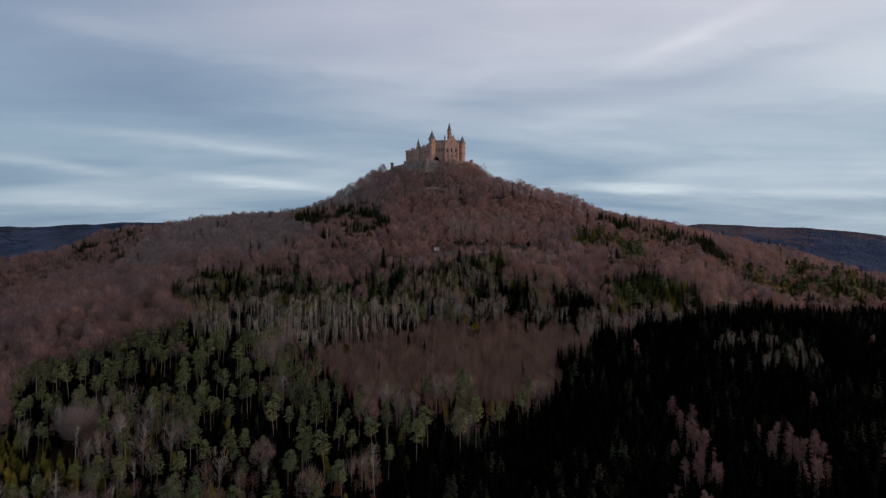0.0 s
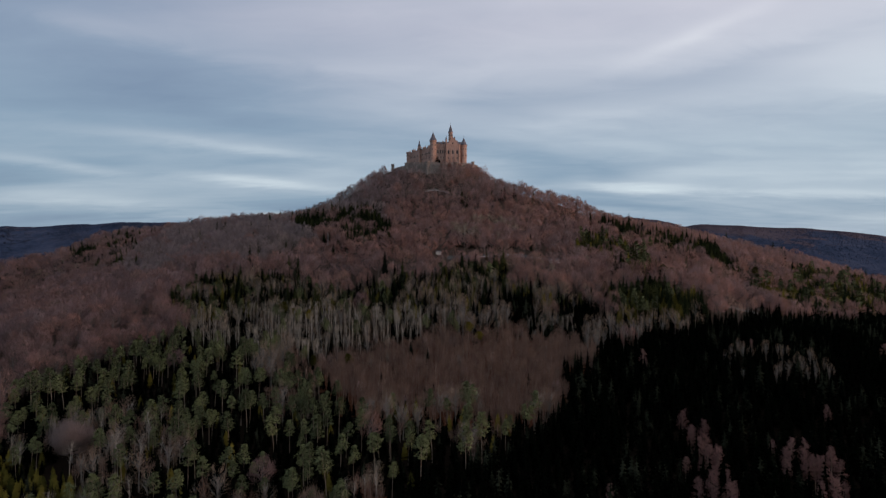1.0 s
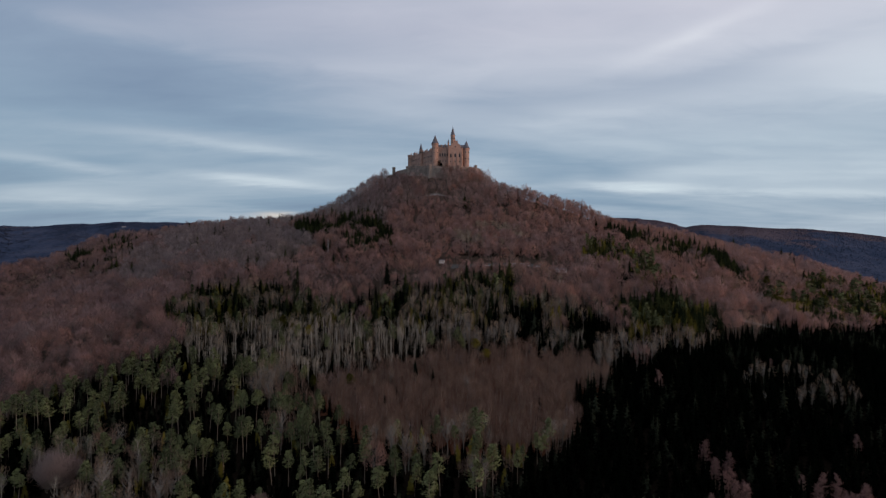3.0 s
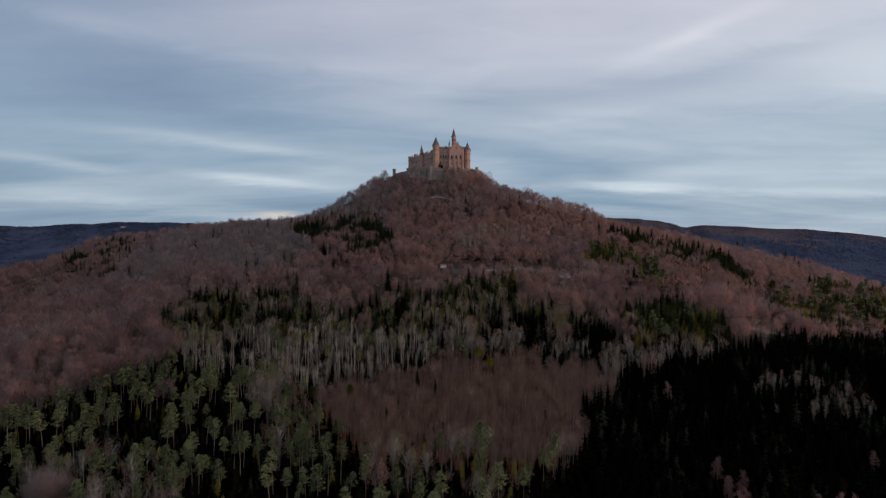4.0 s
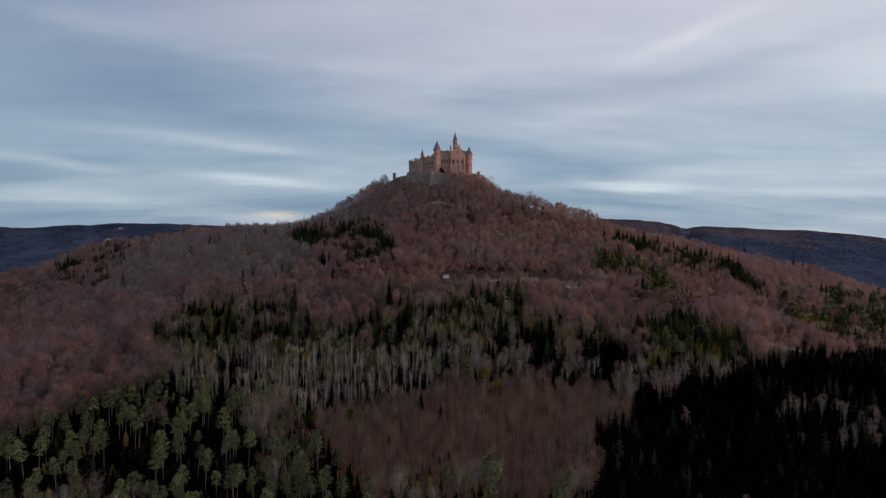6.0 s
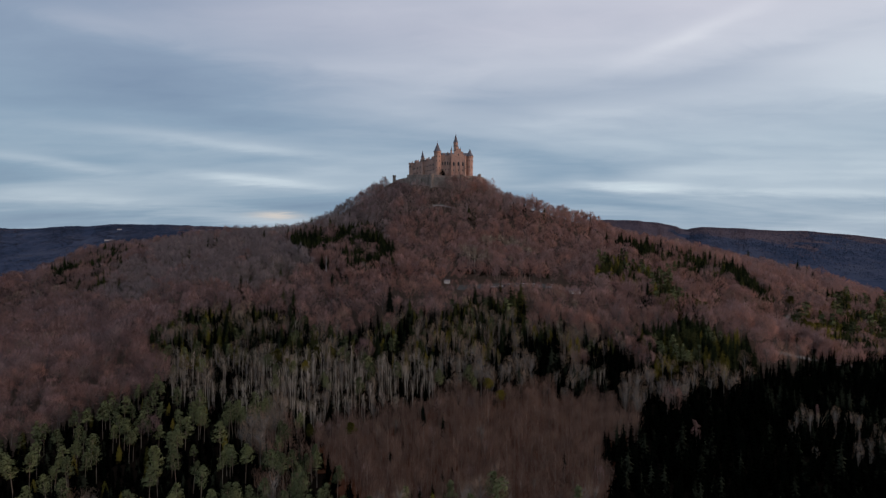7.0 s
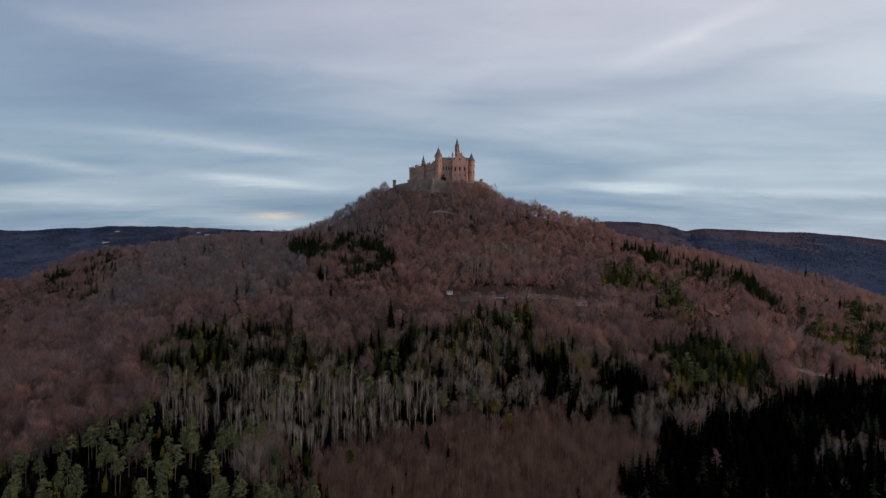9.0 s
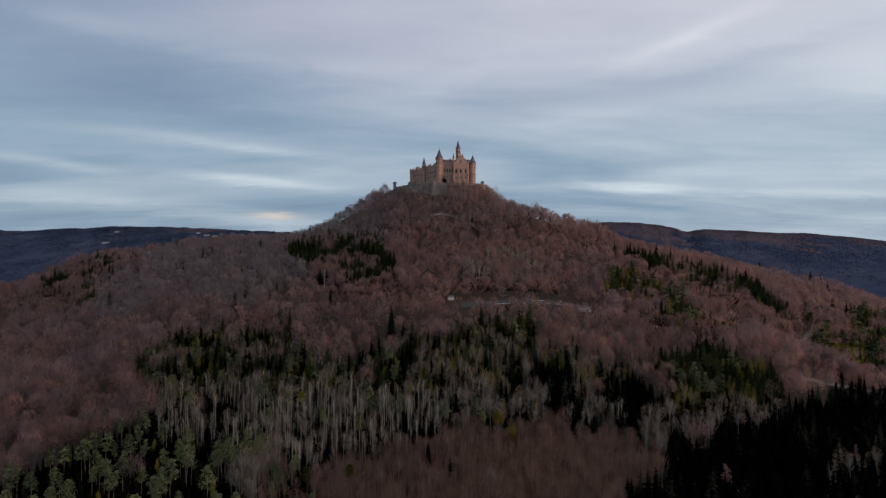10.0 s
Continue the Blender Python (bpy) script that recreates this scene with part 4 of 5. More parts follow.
def far_woods():
    """Tree crowns on the valley sides and the distant plateau, a few faces each."""
    rng = np.random.default_rng(5)
    n = 26000
    a = np.where(rng.random(n) < 0.5, rng.uniform(-0.74, -0.27, n), rng.uniform(0.25, 0.74, n))
    y = 2300 + (4720 - 2300) * np.sqrt(rng.random(n))
    x = y * np.tan(a)
    wood = value_noise(x, y, 330, 41) + 0.12 * rng.random(n) + 0.6 * smooth(3300, 3900, y)
    keep = wood > 0.34
    for fx, fy, fw in FARMS:
        keep &= np.hypot(x - fx, (y - fy) / 2.5) > 30
    x, y = x[keep], y[keep]
    z = ground_height(x, y)
    n = len(x)
    ring = np.arange(4) * 2 * math.pi / 4
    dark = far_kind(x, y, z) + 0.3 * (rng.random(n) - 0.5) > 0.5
    size = rng.uniform(6, 12, (n, 1))
    tall = rng.uniform(1.2, 2.6, (n, 1)) * np.where(dark, 1.4, 1.0)[:, None] * (1 + 2.0 * smooth(4250, 4450, y))[:, None]
    wob = rng.uniform(0.7, 1.3, (n, 4))
    spin = rng.random((n, 1)) * 3
    px = np.concatenate([size * wob * np.cos(ring + spin), size * 0.7 * wob * np.cos(ring + spin + 0.5), np.zeros((n, 1))], 1) + x[:, None]
    py = np.concatenate([size * wob * np.sin(ring + spin), size * 0.7 * wob * np.sin(ring + spin + 0.5), np.zeros((n, 1))], 1) + y[:, None]
    pz = np.concatenate([np.zeros((n, 4)) - 1, tall * 0.65 * np.ones((1, 4)), tall], 1) + z[:, None]
    faces = []
    for k in range(4):
        j = (k + 1) % 4
        faces += [(k, j, 4 + j), (k, 4 + j, 4 + k), (4 + k, 4 + j, 8)]
    tris = (np.array(faces)[None] + (np.arange(n) * 9)[:, None, None]).reshape(-1, 3)
    me = mesh_of("far_wood", np.stack([px, py, pz], -1).reshape(-1, 3), tris, [FAR_BEECH_HAZED, FAR_WOOD_HAZED], np.repeat(dark.astype(int), 12))
    me.attributes.new("tint", "FLOAT", "POINT").data.foreach_set("value", np.repeat(rng.random(n), 9).astype(np.float32))
    me.shade_smooth()
    tagged(new("far_wood", me), "dark forest on the distant valley sides and plateau, with bluish haze in its colour", "woodland", kind="stuff")


far_woods()


# ---- the castle ----
def box(bm, x0, x1, y0, y1, z0, z1):
    v = [bm.verts.new(p) for p in ((x0, y0, z0), (x1, y0, z0), (x1, y1, z0), (x0, y1, z0), (x0, y0, z1), (x1, y0, z1), (x1, y1, z1), (x0, y1, z1))]
    for f in ((0, 3, 2, 1), (4, 5, 6, 7), (0, 1, 5, 4), (1, 2, 6, 5), (2, 3, 7, 6), (3, 0, 4, 7)):
        bm.faces.new([v[k] for k in f])


def lathe(bm, profile, sides=16, x=0.0, y=0.0):
    """Turns rows of (radius, z) round an upright axis; a radius of 0 closes the form."""
    rings = []
    for r, z in profile:
        if r == 0:
            rings.append([bm.verts.new((x, y, z))])
        else:
            rings.append([bm.verts.new((x + r * math.cos(2 * math.pi * k / sides), y + r * math.sin(2 * math.pi * k / sides), z)) for k in range(sides)])
    for a, b in zip(rings, rings[1:]):
        for k in range(sides):
            j = (k + 1) % sides
            if len(a) == 1:
                bm.faces.new((a[0], b[j], b[k]))
            elif len(b) == 1:
                bm.faces.new((a[k], a[j], b[0]))
            else:
                bm.faces.new((a[k], a[j], b[j], b[k]))


def arch_outline(w, h, steps=5):
    """A pointed arch, from its lower left corner round to its lower right one."""
    pts = [(-w / 2, 0), (-w / 2, h - w * 0.75)]
    for k in range(1, steps):
        a = k / steps
        pts.append((-w / 2 + w / 2 * a, h - w * 0.75 * (1 - a) ** 1.7))
    pts.append((0, h))
    return pts + [(-px, pz) for px, pz in reversed(pts[:-1])]


def window_meshes(w, h):
    """A stone surround and the pane set deep inside it; they face -y."""
    outer, inner = arch_outline(w + 0.6, h + 0.4), arch_outline(w, h)
    bm = bmesh.new()
    ring = [[bm.verts.new((px, d, pz)) for px, pz in line] for line, d in ((outer, 0.1), (outer, -0.30), (inner, -0.30), (inner, 0.12))]
    for a, b in zip(ring, ring[1:]):
        for k in range(len(a) - 1):
            bm.faces.new((a[k], a[k + 1], b[k + 1], b[k]))
    box(bm, -w / 2 - 0.5, w / 2 + 0.5, -0.45, 0.1, -0.35, -0.02)
    surround = bpy.data.meshes.new("window")
    bm.to_mesh(surround)
    bm.free()
    surround.materials.append(RUBBLE)
    bm = bmesh.new()
    bm.faces.new([bm.verts.new((px, -0.05, pz)) for px, pz in inner])
    pane = bpy.data.meshes.new("pane")
    bm.to_mesh(pane)
    bm.free()
    pane.materials.append(GLASS)
    return surround, pane


WINDOWS = {size: window_meshes(*size) for size in ((1.1, 2.6), (1.5, 3.6), (1.9, 6.2), (2.4, 7.0))}


def put_window(parent, size, x, y, z, turn=0.0):
    surround, pane = WINDOWS[size]
    ob = share("window", surround, parent, at=(x, y, z), turn=turn)
    share("pane", pane, ob)


def block_mesh(name, mat):
    """A worn stone block of one metre with chamfered edges, to be scaled."""
    bm = bmesh.new()
    box(bm, -0.5, 0.5, -0.5, 0.5, 0, 1)
    bmesh.ops.bevel(bm, geom=bm.edges[:], offset=0.06, segments=1, affect="EDGES")
    me = bpy.data.meshes.new(name)
    bm.to_mesh(me)
    bm.free()
    me.materials.append(mat)
    return me


BLOCKS = {mat: block_mesh("merlon", mat) for mat in (SANDSTONE, RUBBLE)}


def block(name, parent, mat, x, y, z, sx, sy, sz, turn=0.0):
    ob = share(name, BLOCKS[mat], parent)
    ob.matrix_basis = pose(x, y, z, 0, 0, turn) @ Matrix.Diagonal((sx, sy, sz, 1))
    return ob


def merlons(parent, mat, p, q, z0, z1, step=2.6, wide=1.4, thick=0.7, tall=1.3):
    """Battlements from p to q, each merlon a stone of its own."""
    length = math.hypot(q[0] - p[0], q[1] - p[1])
    turn = math.degrees(math.atan2(q[1] - p[1], q[0] - p[0]))
    n = max(1, int(length / step))
    for k in range(n):
        w = (k + 0.5) / n
        block("merlon", parent, mat, p[0] + (q[0] - p[0]) * w, p[1] + (q[1] - p[1]) * w, z0 + (z1 - z0) * w - 0.15, wide, thick, tall + 0.15, turn)


def crown_merlons(parent, mat, r, z, n, wide, thick=0.5, tall=1.1):
    for k in range(n):
        g = 2 * math.pi * k / n
        block("merlon", parent, mat, r * math.cos(g), r * math.sin(g), z, wide, thick, tall, math.degrees(g) + 90)


CASTLE = Vector((-15.0, 1045.0, 340.0))
castle = base_of("castle", *CASTLE, "sandstone hilltop castle with spired towers and slate roofs", "castle")


def local(x, y, z):
    return x - CASTLE.x, y - CASTLE.y, z - CASTLE.z


def tower(x, y, z0, z1, apex, r, sides=16, window_rows=(), name="tower", crown=True):
    """A round tower with a string course, a corbelled head and a pointed slate roof with a finial."""
    lx, ly, _ = local(x, y, 0)
    b, t, a = z0 - CASTLE.z, z1 - CASTLE.z, apex - CASTLE.z
    bm = bmesh.new()
    mid = b + (t - b) * 0.55
    rows = [(r * 1.12, b), (r * 1.04, b + 5), (r, b + 5.4), (r, mid), (r * 1.05, mid + 0.3), (r, mid + 0.7)]
    if crown:
        rows += [(r, t - 3.2), (r * 1.14, t - 2.2), (r * 1.14, t), (0, t)]
    else:
        rows += [(r, t), (0, t)]
    lathe(bm, rows, sides, 0, 0)
    body = part(name, bm, SANDSTONE, castle, at=(lx, ly, 0))
    if apex > z1 + 1:
        bm = bmesh.new()
        h = a - t
        lathe(bm, [(r * 1.22, t - 0.1), (r * 1.2, t + 0.3), (r * 0.74, t + h * 0.34), (r * 0.36, t + h * 0.70), (0.09, a), (0.09, a + r * 0.35), (0.3, a + r * 0.4), (0.05, a + r * 0.55), (0.05, a + r * 0.9), (0, a + r * 0.9)], sides)
        part("spire_roof", bm, SLATE, body, "pointed slate roof with a finial")
    else:
        crown_merlons(body, SANDSTONE, r * 1.06, t - 0.05, 8, r * 0.5)
    for z, size in window_rows:
        for turn in (-70, -15, 40, 95):
            g = radians(turn - 90)
            put_window(body, size, r * math.cos(g), r * math.sin(g), z - CASTLE.z, turn)
    return body


def roof_prism(bm, x0, x1, y0, y1, z0, z1, over=0.6):
    """A gabled roof with its ridge along x, with eaves."""
    ym = (y0 + y1) / 2
    v = [bm.verts.new(p) for p in ((x0, y0 - over, z0), (x1, y0 - over, z0), (x1, y1 + over, z0), (x0, y1 + over, z0), (x0, ym, z1), (x1, ym, z1))]
    for f in ((0, 1, 5, 4), (2, 3, 4, 5), (0, 4, 3), (1, 2, 5), (0, 3, 2, 1)):
        bm.faces.new([v[k] for k in f])


def range_of(name, p, q, depth, z0, z1, ridge, windows=(), chimneys=0, battlement=True):
    """A straight range of the castle from p to q; its outer face is on the right of that way. windows: rows of (z, size, step)."""
    p, q = Vector((*p, 0)), Vector((*q, 0))
    length = (q - p).length
    turn = math.degrees(math.atan2(q.y - p.y, q.x - p.x))
    b, t = z0 - CASTLE.z, z1 - CASTLE.z
    bm = bmesh.new()
    box(bm, 0, length, 0, depth, b, t)
    box(bm, -0.15, length + 0.15, -0.25, depth + 0.2, t - 1.1, t - 0.5)
    body = part(name, bm, SANDSTONE, castle, at=(p.x - CASTLE.x, p.y - CASTLE.y, 0), turn=turn)
    bm = bmesh.new()
    roof_prism(bm, 0.4, length - 0.4, 1.2, depth - 1.2, t + 0.02, ridge - CASTLE.z, 0.4)
    part("roof", bm, SLATE, body, "dark slate roof")
    n = max(2, int(length / 9))
    for k in range(n + 1):
        block("buttress", body, SANDSTONE, length * k / n, -0.25, b, 1.0, 0.7, t - 4 - b)
    if battlement:
        merlons(body, SANDSTONE, (0, 0.2), (length, 0.2), t, t)
    for z, size, step in windows:
        m = max(1, int(length / step))
        for k in range(m):
            put_window(body, size, length * (k + 0.5) / m, 0.0, z - CASTLE.z)
    for k in range(chimneys):
        bm = bmesh.new()
        x = length * (k + 0.6) / chimneys
        box(bm, x - 0.8, x + 0.8, depth * 0.42, depth * 0.42 + 1.4, t + 0.5, t + 7.6)
        box(bm, x - 1.0, x + 1.0, depth * 0.42 - 0.2, depth * 0.42 + 1.6, t + 7.6, t + 8.2)
        part("chimney", bm, SANDSTONE, body)
    return body


def pinnacle(parent, x, y, z, w, h):
    """A square stone pinnacle with a pyramid cap."""
    bm = bmesh.new()
    box(bm, x - w / 2, x + w / 2, y - w / 2, y + w / 2, z, z + h * 0.55)
    lathe(bm, [(w * 0.85, z + h * 0.55), (w * 0.85, z + h * 0.6), (w * 0.35, z + h * 0.8), (0, z + h)], 4, x, y)
    part("pinnacle", bm, SANDSTONE, parent)


def dormer(parent, x, y, z, w, h, d):
    """A gabled stone dormer standing on the eaves, with a small window."""
    bm = bmesh.new()
    v = [bm.verts.new(p) for p in ((x - w / 2, y, z), (x + w / 2, y, z), (x + w / 2, y, z + h * 0.6), (x, y, z + h), (x - w / 2, y, z + h * 0.6),
                                   (x - w / 2, y + d, z), (x + w / 2, y + d, z), (x + w / 2, y + d, z + h * 0.6), (x, y + d, z + h), (x - w / 2, y + d, z + h * 0.6))]
    for f in ((0, 1, 2, 3, 4), (9, 8, 7, 6, 5), (1, 6, 7, 2), (2, 7, 8, 3), (3, 8, 9, 4), (4, 9, 5, 0), (0, 5, 6, 1)):
        bm.faces.new([v[k] for k in f])
    part("dormer", bm, SANDSTONE, parent)
    put_window(parent, SMALL, x, y, z + h * 0.12)


SMALL, MID, HALL, TALL = (1.1, 2.6), (1.5, 3.6), (1.9, 6.2), (2.4, 7.0)
# the hall between the two front towers and the gabled chapel before it
hall = range_of("hall_range", (-19, 1002), (36, 1004), 18, 345, 402, 408.5, [(385.5, HALL, 4.4), (376, SMALL, 5.0)], 2)
wing = range_of("side_range", (-71, 1070), (-24, 1003), 15, 345, 396, 401, [(385.5, MID, 4.6), (377, SMALL, 4.6)], 6)
range_of("east_range", (38, 1006), (44, 1066), 14, 345, 394, 400, [(384, SMALL, 5.0)], 3)
range_of("rear_range", (44, 1078), (-66, 1086), 14, 345, 391, 398, [(380, SMALL, 5.5)], 4)

for dx in (9.5, 17.5):
    dormer(hall, dx, 0.6, 402 - CASTLE.z, 3.0, 6.0, 4.5)
for dx in (14, 33, 51, 68):
    dormer(wing, dx, 0.5, 396 - CASTLE.z, 3.2, 6.0, 4.5)
for dx in (4, 24, 42, 60, 76):
    pinnacle(wing, dx, 0.3, 395.5 - CASTLE.z, 1.5, 8.0)


def chapel():
    """The gabled front with stepped gable and tall pointed windows."""
    x0, x1, y0, y1 = 3.5, 28.0, 995.5, 1016.0
    lx0, ly0, _ = local(x0, y0, 0)
    b = 345 - CASTLE.z
    w = x1 - x0
    bm = bmesh.new()
    box(bm, 0, w, 0, y1 - y0, b, 397 - CASTLE.z)
    # the gable steps up to its peak
    steps = 7
    for k in range(steps):
        e = 0.4 + (w / 2 - 2.0) * k / steps
        box(bm, e, w - e, 0.003 * k + 0.05, 1.3, 397 - CASTLE.z + 2.3 * k - 0.2, 397 - CASTLE.z + 2.3 * (k + 1))
    body = part("chapel", bm, SANDSTONE, castle, at=(lx0, ly0, 0))
    for k in (1, 3, 5):
        for side in (-1, 1):
            e = 0.4 + (w / 2 - 2.0) * k / steps
            pinnacle(body, w / 2 + side * (w / 2 - e - 0.6), 0.7, 397 - CASTLE.z + 2.3 * k, 1.2, 5.0)
    pinnacle(body, w / 2, 0.7, 397 - CASTLE.z + 2.3 * steps - 0.2, 1.3, 5.0)
    for x in (0.4, w * 0.34, w * 0.66, w - 0.4):
        block("buttress", body, SANDSTONE, x, -0.6, b, 1.4, 1.4, 388 - CASTLE.z - b)
        block("pinnacle", body, SANDSTONE, x, -0.3, 387.9 - CASTLE.z, 1.1, 0.8, 6)
    bm = bmesh.new()
    d = y1 - y0
    v = [bm.verts.new(p) for p in ((0.4, 1.3, 57), (w - 0.4, 1.3, 57), (w - 0.4, d, 57), (0.4, d, 57), (w / 2, 1.3, 71), (w / 2, d, 71))]
    for f in ((0, 1, 4), (3, 5, 2), (1, 2, 5, 4), (3, 0, 4, 5), (0, 3, 2, 1)):
        bm.faces.new([v[k] for k in f])
    part("roof", bm, SLATE, body, "steep slate roof behind a stepped gable")
    for x in (w * 0.17, w * 0.5, w * 0.83):
        put_window(body, TALL, x, 0.0, 383 - CASTLE.z)
        put_window(body, SMALL, x, 0.0, 374 - CASTLE.z)
    put_window(body, MID, w * 0.5, 0.05, 401 - CASTLE.z)


chapel()
tower(-21.2, 1003, 345, 409, 425, 5.9, 18, [(399, SMALL), (391, SMALL), (379, SMALL)], "round_tower")
tower(36.6, 1005, 345, 401, 415, 5.5, 18, [(392, SMALL), (380, SMALL)], "round_tower")
tower(11.8, 1018, 370, 428, 444, 3.7, 8, [(421, SMALL), (413, SMALL)], "main_tower")
tower(3.4, 998, 350, 410, 417, 1.5, 8, [], "stair_turret")
tower(19.5, 1006, 380, 413, 418, 1.3, 8, [], "stair_turret")
tower(-48.5, 1033, 350, 404, 416, 2.7, 10, [(397, SMALL)], "stair_turret")
tower(-71.5, 1071, 345, 399, 399, 4.3, 12, [(391, SMALL)], "corner_tower")
tower(-62, 1062, 345, 401.5, 404, 2.6, 10, [(394, SMALL)], "corner_tower")
tower(28.2, 997.5, 350, 401, 406, 1.4, 8, [], "stair_turret")


# ---- the ramparts round the castle ----
def ramparts():
    ring = [(-106, 1096, 367.5), (-92, 1062, 367), (-76, 1036, 366.5), (-74, 1034, 371), (-52, 1004, 367.5), (-31, 984, 364.5), (-6, 978, 363), (22, 980, 363), (44, 990, 363), (60, 1012, 364), (66, 1040, 366), (62, 1080, 369),
            (40, 1108, 369), (-10, 1126, 370), (-70, 1128, 371)]
    top = base_of("rampart", *CASTLE, "grey-brown stone rampart with battlements round the castle", "castle wall")
    for (x0, y0, z0), (x1, y1, z1) in zip(ring, ring[1:] + ring[:1]):
        a, b = Vector((x0 - CASTLE.x, y0 - CASTLE.y, 0)), Vector((x1 - CASTLE.x, y1 - CASTLE.y, 0))
        length, turn = (b - a).length, math.degrees(math.atan2(b.y - a.y, b.x - a.x))
        bm = bmesh.new()
        low, t0, t1 = -24.0, z0 - CASTLE.z, z1 - CASTLE.z
        v = [bm.verts.new(p) for p in ((0, -1.6, low), (length, -1.6, low), (length, 1.2, low), (0, 1.2, low), (0, -0.4, t0), (length, -0.4, t1), (length, 1.2, t1), (0, 1.2, t0))]
        for f in ((0, 3, 2, 1), (4, 5, 6, 7), (0, 1, 5, 4), (1, 2, 6, 5), (2, 3, 7, 6), (3, 0, 4, 7)):
            bm.faces.new([v[k] for k in f])
        wall = part("wall_section", bm, RUBBLE, top, at=(a.x, a.y, 0), turn=turn)
        merlons(wall, RUBBLE, (0, -0.1), (length, -0.1), t0, t1, 3.4, 2.0, 0.6, 1.2)
        # sloping piers, a string course and a lower terrace wall in front
        for k in range(int(length / 8)):
            block("pier", wall, RUBBLE, 8 * k + 4, -1.1, low, 1.5, 1.8, min(t0, t1) - low - 2.5)
        if length > 4:
            bm = bmesh.new()
            v = [bm.verts.new(p) for p in ((0.2, -0.95, t0 - 2.2), (length - 0.2, -0.95, t1 - 2.2), (length - 0.2, -0.3, t1 - 2.2), (0.2, -0.3, t0 - 2.2), (0.2, -0.85, t0 - 1.6), (length - 0.2, -0.85, t1 - 1.6), (length - 0.2, -0.3, t1 - 1.6), (0.2, -0.3, t0 - 1.6))]
            for f in ((0, 3, 2, 1), (4, 5, 6, 7), (0, 1, 5, 4), (1, 2, 6, 5), (2, 3, 7, 6), (3, 0, 4, 7)):
                bm.faces.new([v[k] for k in f])
            part("string_course", bm, SANDSTONE, wall)
    for x, y, z, r in ((-106, 1096, 379, 3.0), (-31, 984, 366.5, 4.0), (54, 1003, 369, 2.4), (-74, 1034, 371.5, 3.0), (22, 979, 364.5, 3.2)):
        bm = bmesh.new()
        lathe(bm, [(r * 1.2, -20), (r, z - 352), (r, z - 342.5), (r * 1.15, z - 341.8), (r * 1.15, z - 340.4), (r * 0.85, z - 340.4), (r * 0.85, z - 341.2), (0, z - 341.2)], 14)
        turret = part("bastion_turret", bm, RUBBLE, top, at=(x - CASTLE.x, y - CASTLE.y, 0))
        crown_merlons(turret, RUBBLE, r, z - 340.45, 7, r * 0.5)
    # the paved court inside the ramparts
    bm = bmesh.new()
    low = [bm.verts.new((x, y, 338.0)) for x, y, _ in ring]
    high = [bm.verts.new((x, y, 361.6)) for x, y, _ in ring]
    bm.faces.new(high)
    for k in range(len(ring)):
        j = (k + 1) % len(ring)
        bm.faces.new((low[k], low[j], high[j], high[k]))
    me = bpy.data.meshes.new("castle_court")
    bm.to_mesh(me)
    bm.free()
    me.materials.append(GRAVEL)
    tagged(new("castle_court", me), "paved court inside the castle ramparts", "courtyard", kind="structure")


ramparts()


def shrub(x, y, z, h, r):
    """A dark evergreen shrub: short stems and a loose mass of leaves."""
    rng = np.random.default_rng(31)
    t, c = Soup(), Soup()
    for k in range(5):
        a = 1.256 * k
        t.limb(np.array([0.3 * math.cos(a), 0.3 * math.sin(a), -0.5]), np.array([r * 0.5 * math.cos(a), r * 0.5 * math.sin(a), h * 0.7]), 0.15)
    for k in range(420):
        d = rng.normal(size=3)
        d /= np.linalg.norm(d)
        w = rng.random() ** 0.4
        c.leaf(np.array([d[0] * r * w, d[1] * r * w, h * 0.5 + d[2] * h * 0.5 * w]), 0.8, rng)
    top = base_of("shrub", x, y, z, "dark evergreen shrub against the castle wall", "shrub")
    share("stem", mesh_of("stem", *t.arrays(), [BARK_DARK]), top)
    share("foliage", mesh_of("foliage", *c.arrays(), [NEEDLE_SHADED]), top)


shrub(-13.5, 997.5, 361.6, 17, 3.4)
shrub(-10, 996, 361.6, 12, 2.6)


# ---- roads, car park and the wall at the bend of the drive ----
def strip(name, points, width, mat, label, category, lift=0.25):
    """A lane laid on the ground along points of the plan."""
    line = []
    for (x0, y0), (x1, y1) in zip(points, points[1:]):
        n = max(2, int(math.hypot(x1 - x0, y1 - y0) / 3))
        line += [(x0 + (x1 - x0) * k / n, y0 + (y1 - y0) * k / n) for k in range(n)]
    line.append(points[-1])
    bm = bmesh.new()
    rows = []
    for k, (x, y) in enumerate(line):
        a, b = line[max(0, k - 1)], line[min(len(line) - 1, k + 1)]
        d = Vector((b[0] - a[0], b[1] - a[1])).normalized()
        row = []
        for s in (-1, -0.5, 0, 0.5, 1):
            px, py = x - d.y * s * width / 2, y + d.x * s * width / 2
            row.append(bm.verts.new((px, py, float(ground_height(px, py)) + lift)))
        rows.append(row)
    for r0, r1 in zip(rows, rows[1:]):
        for k in range(4):
            bm.faces.new((r0[k], r0[k + 1], r1[k + 1], r1[k]))
    me = bpy.data.meshes.new(name)
    bm.to_mesh(me)
    bm.free()
    me.materials.append(mat)
    return tagged(new(name, me), label, category, kind="structure")


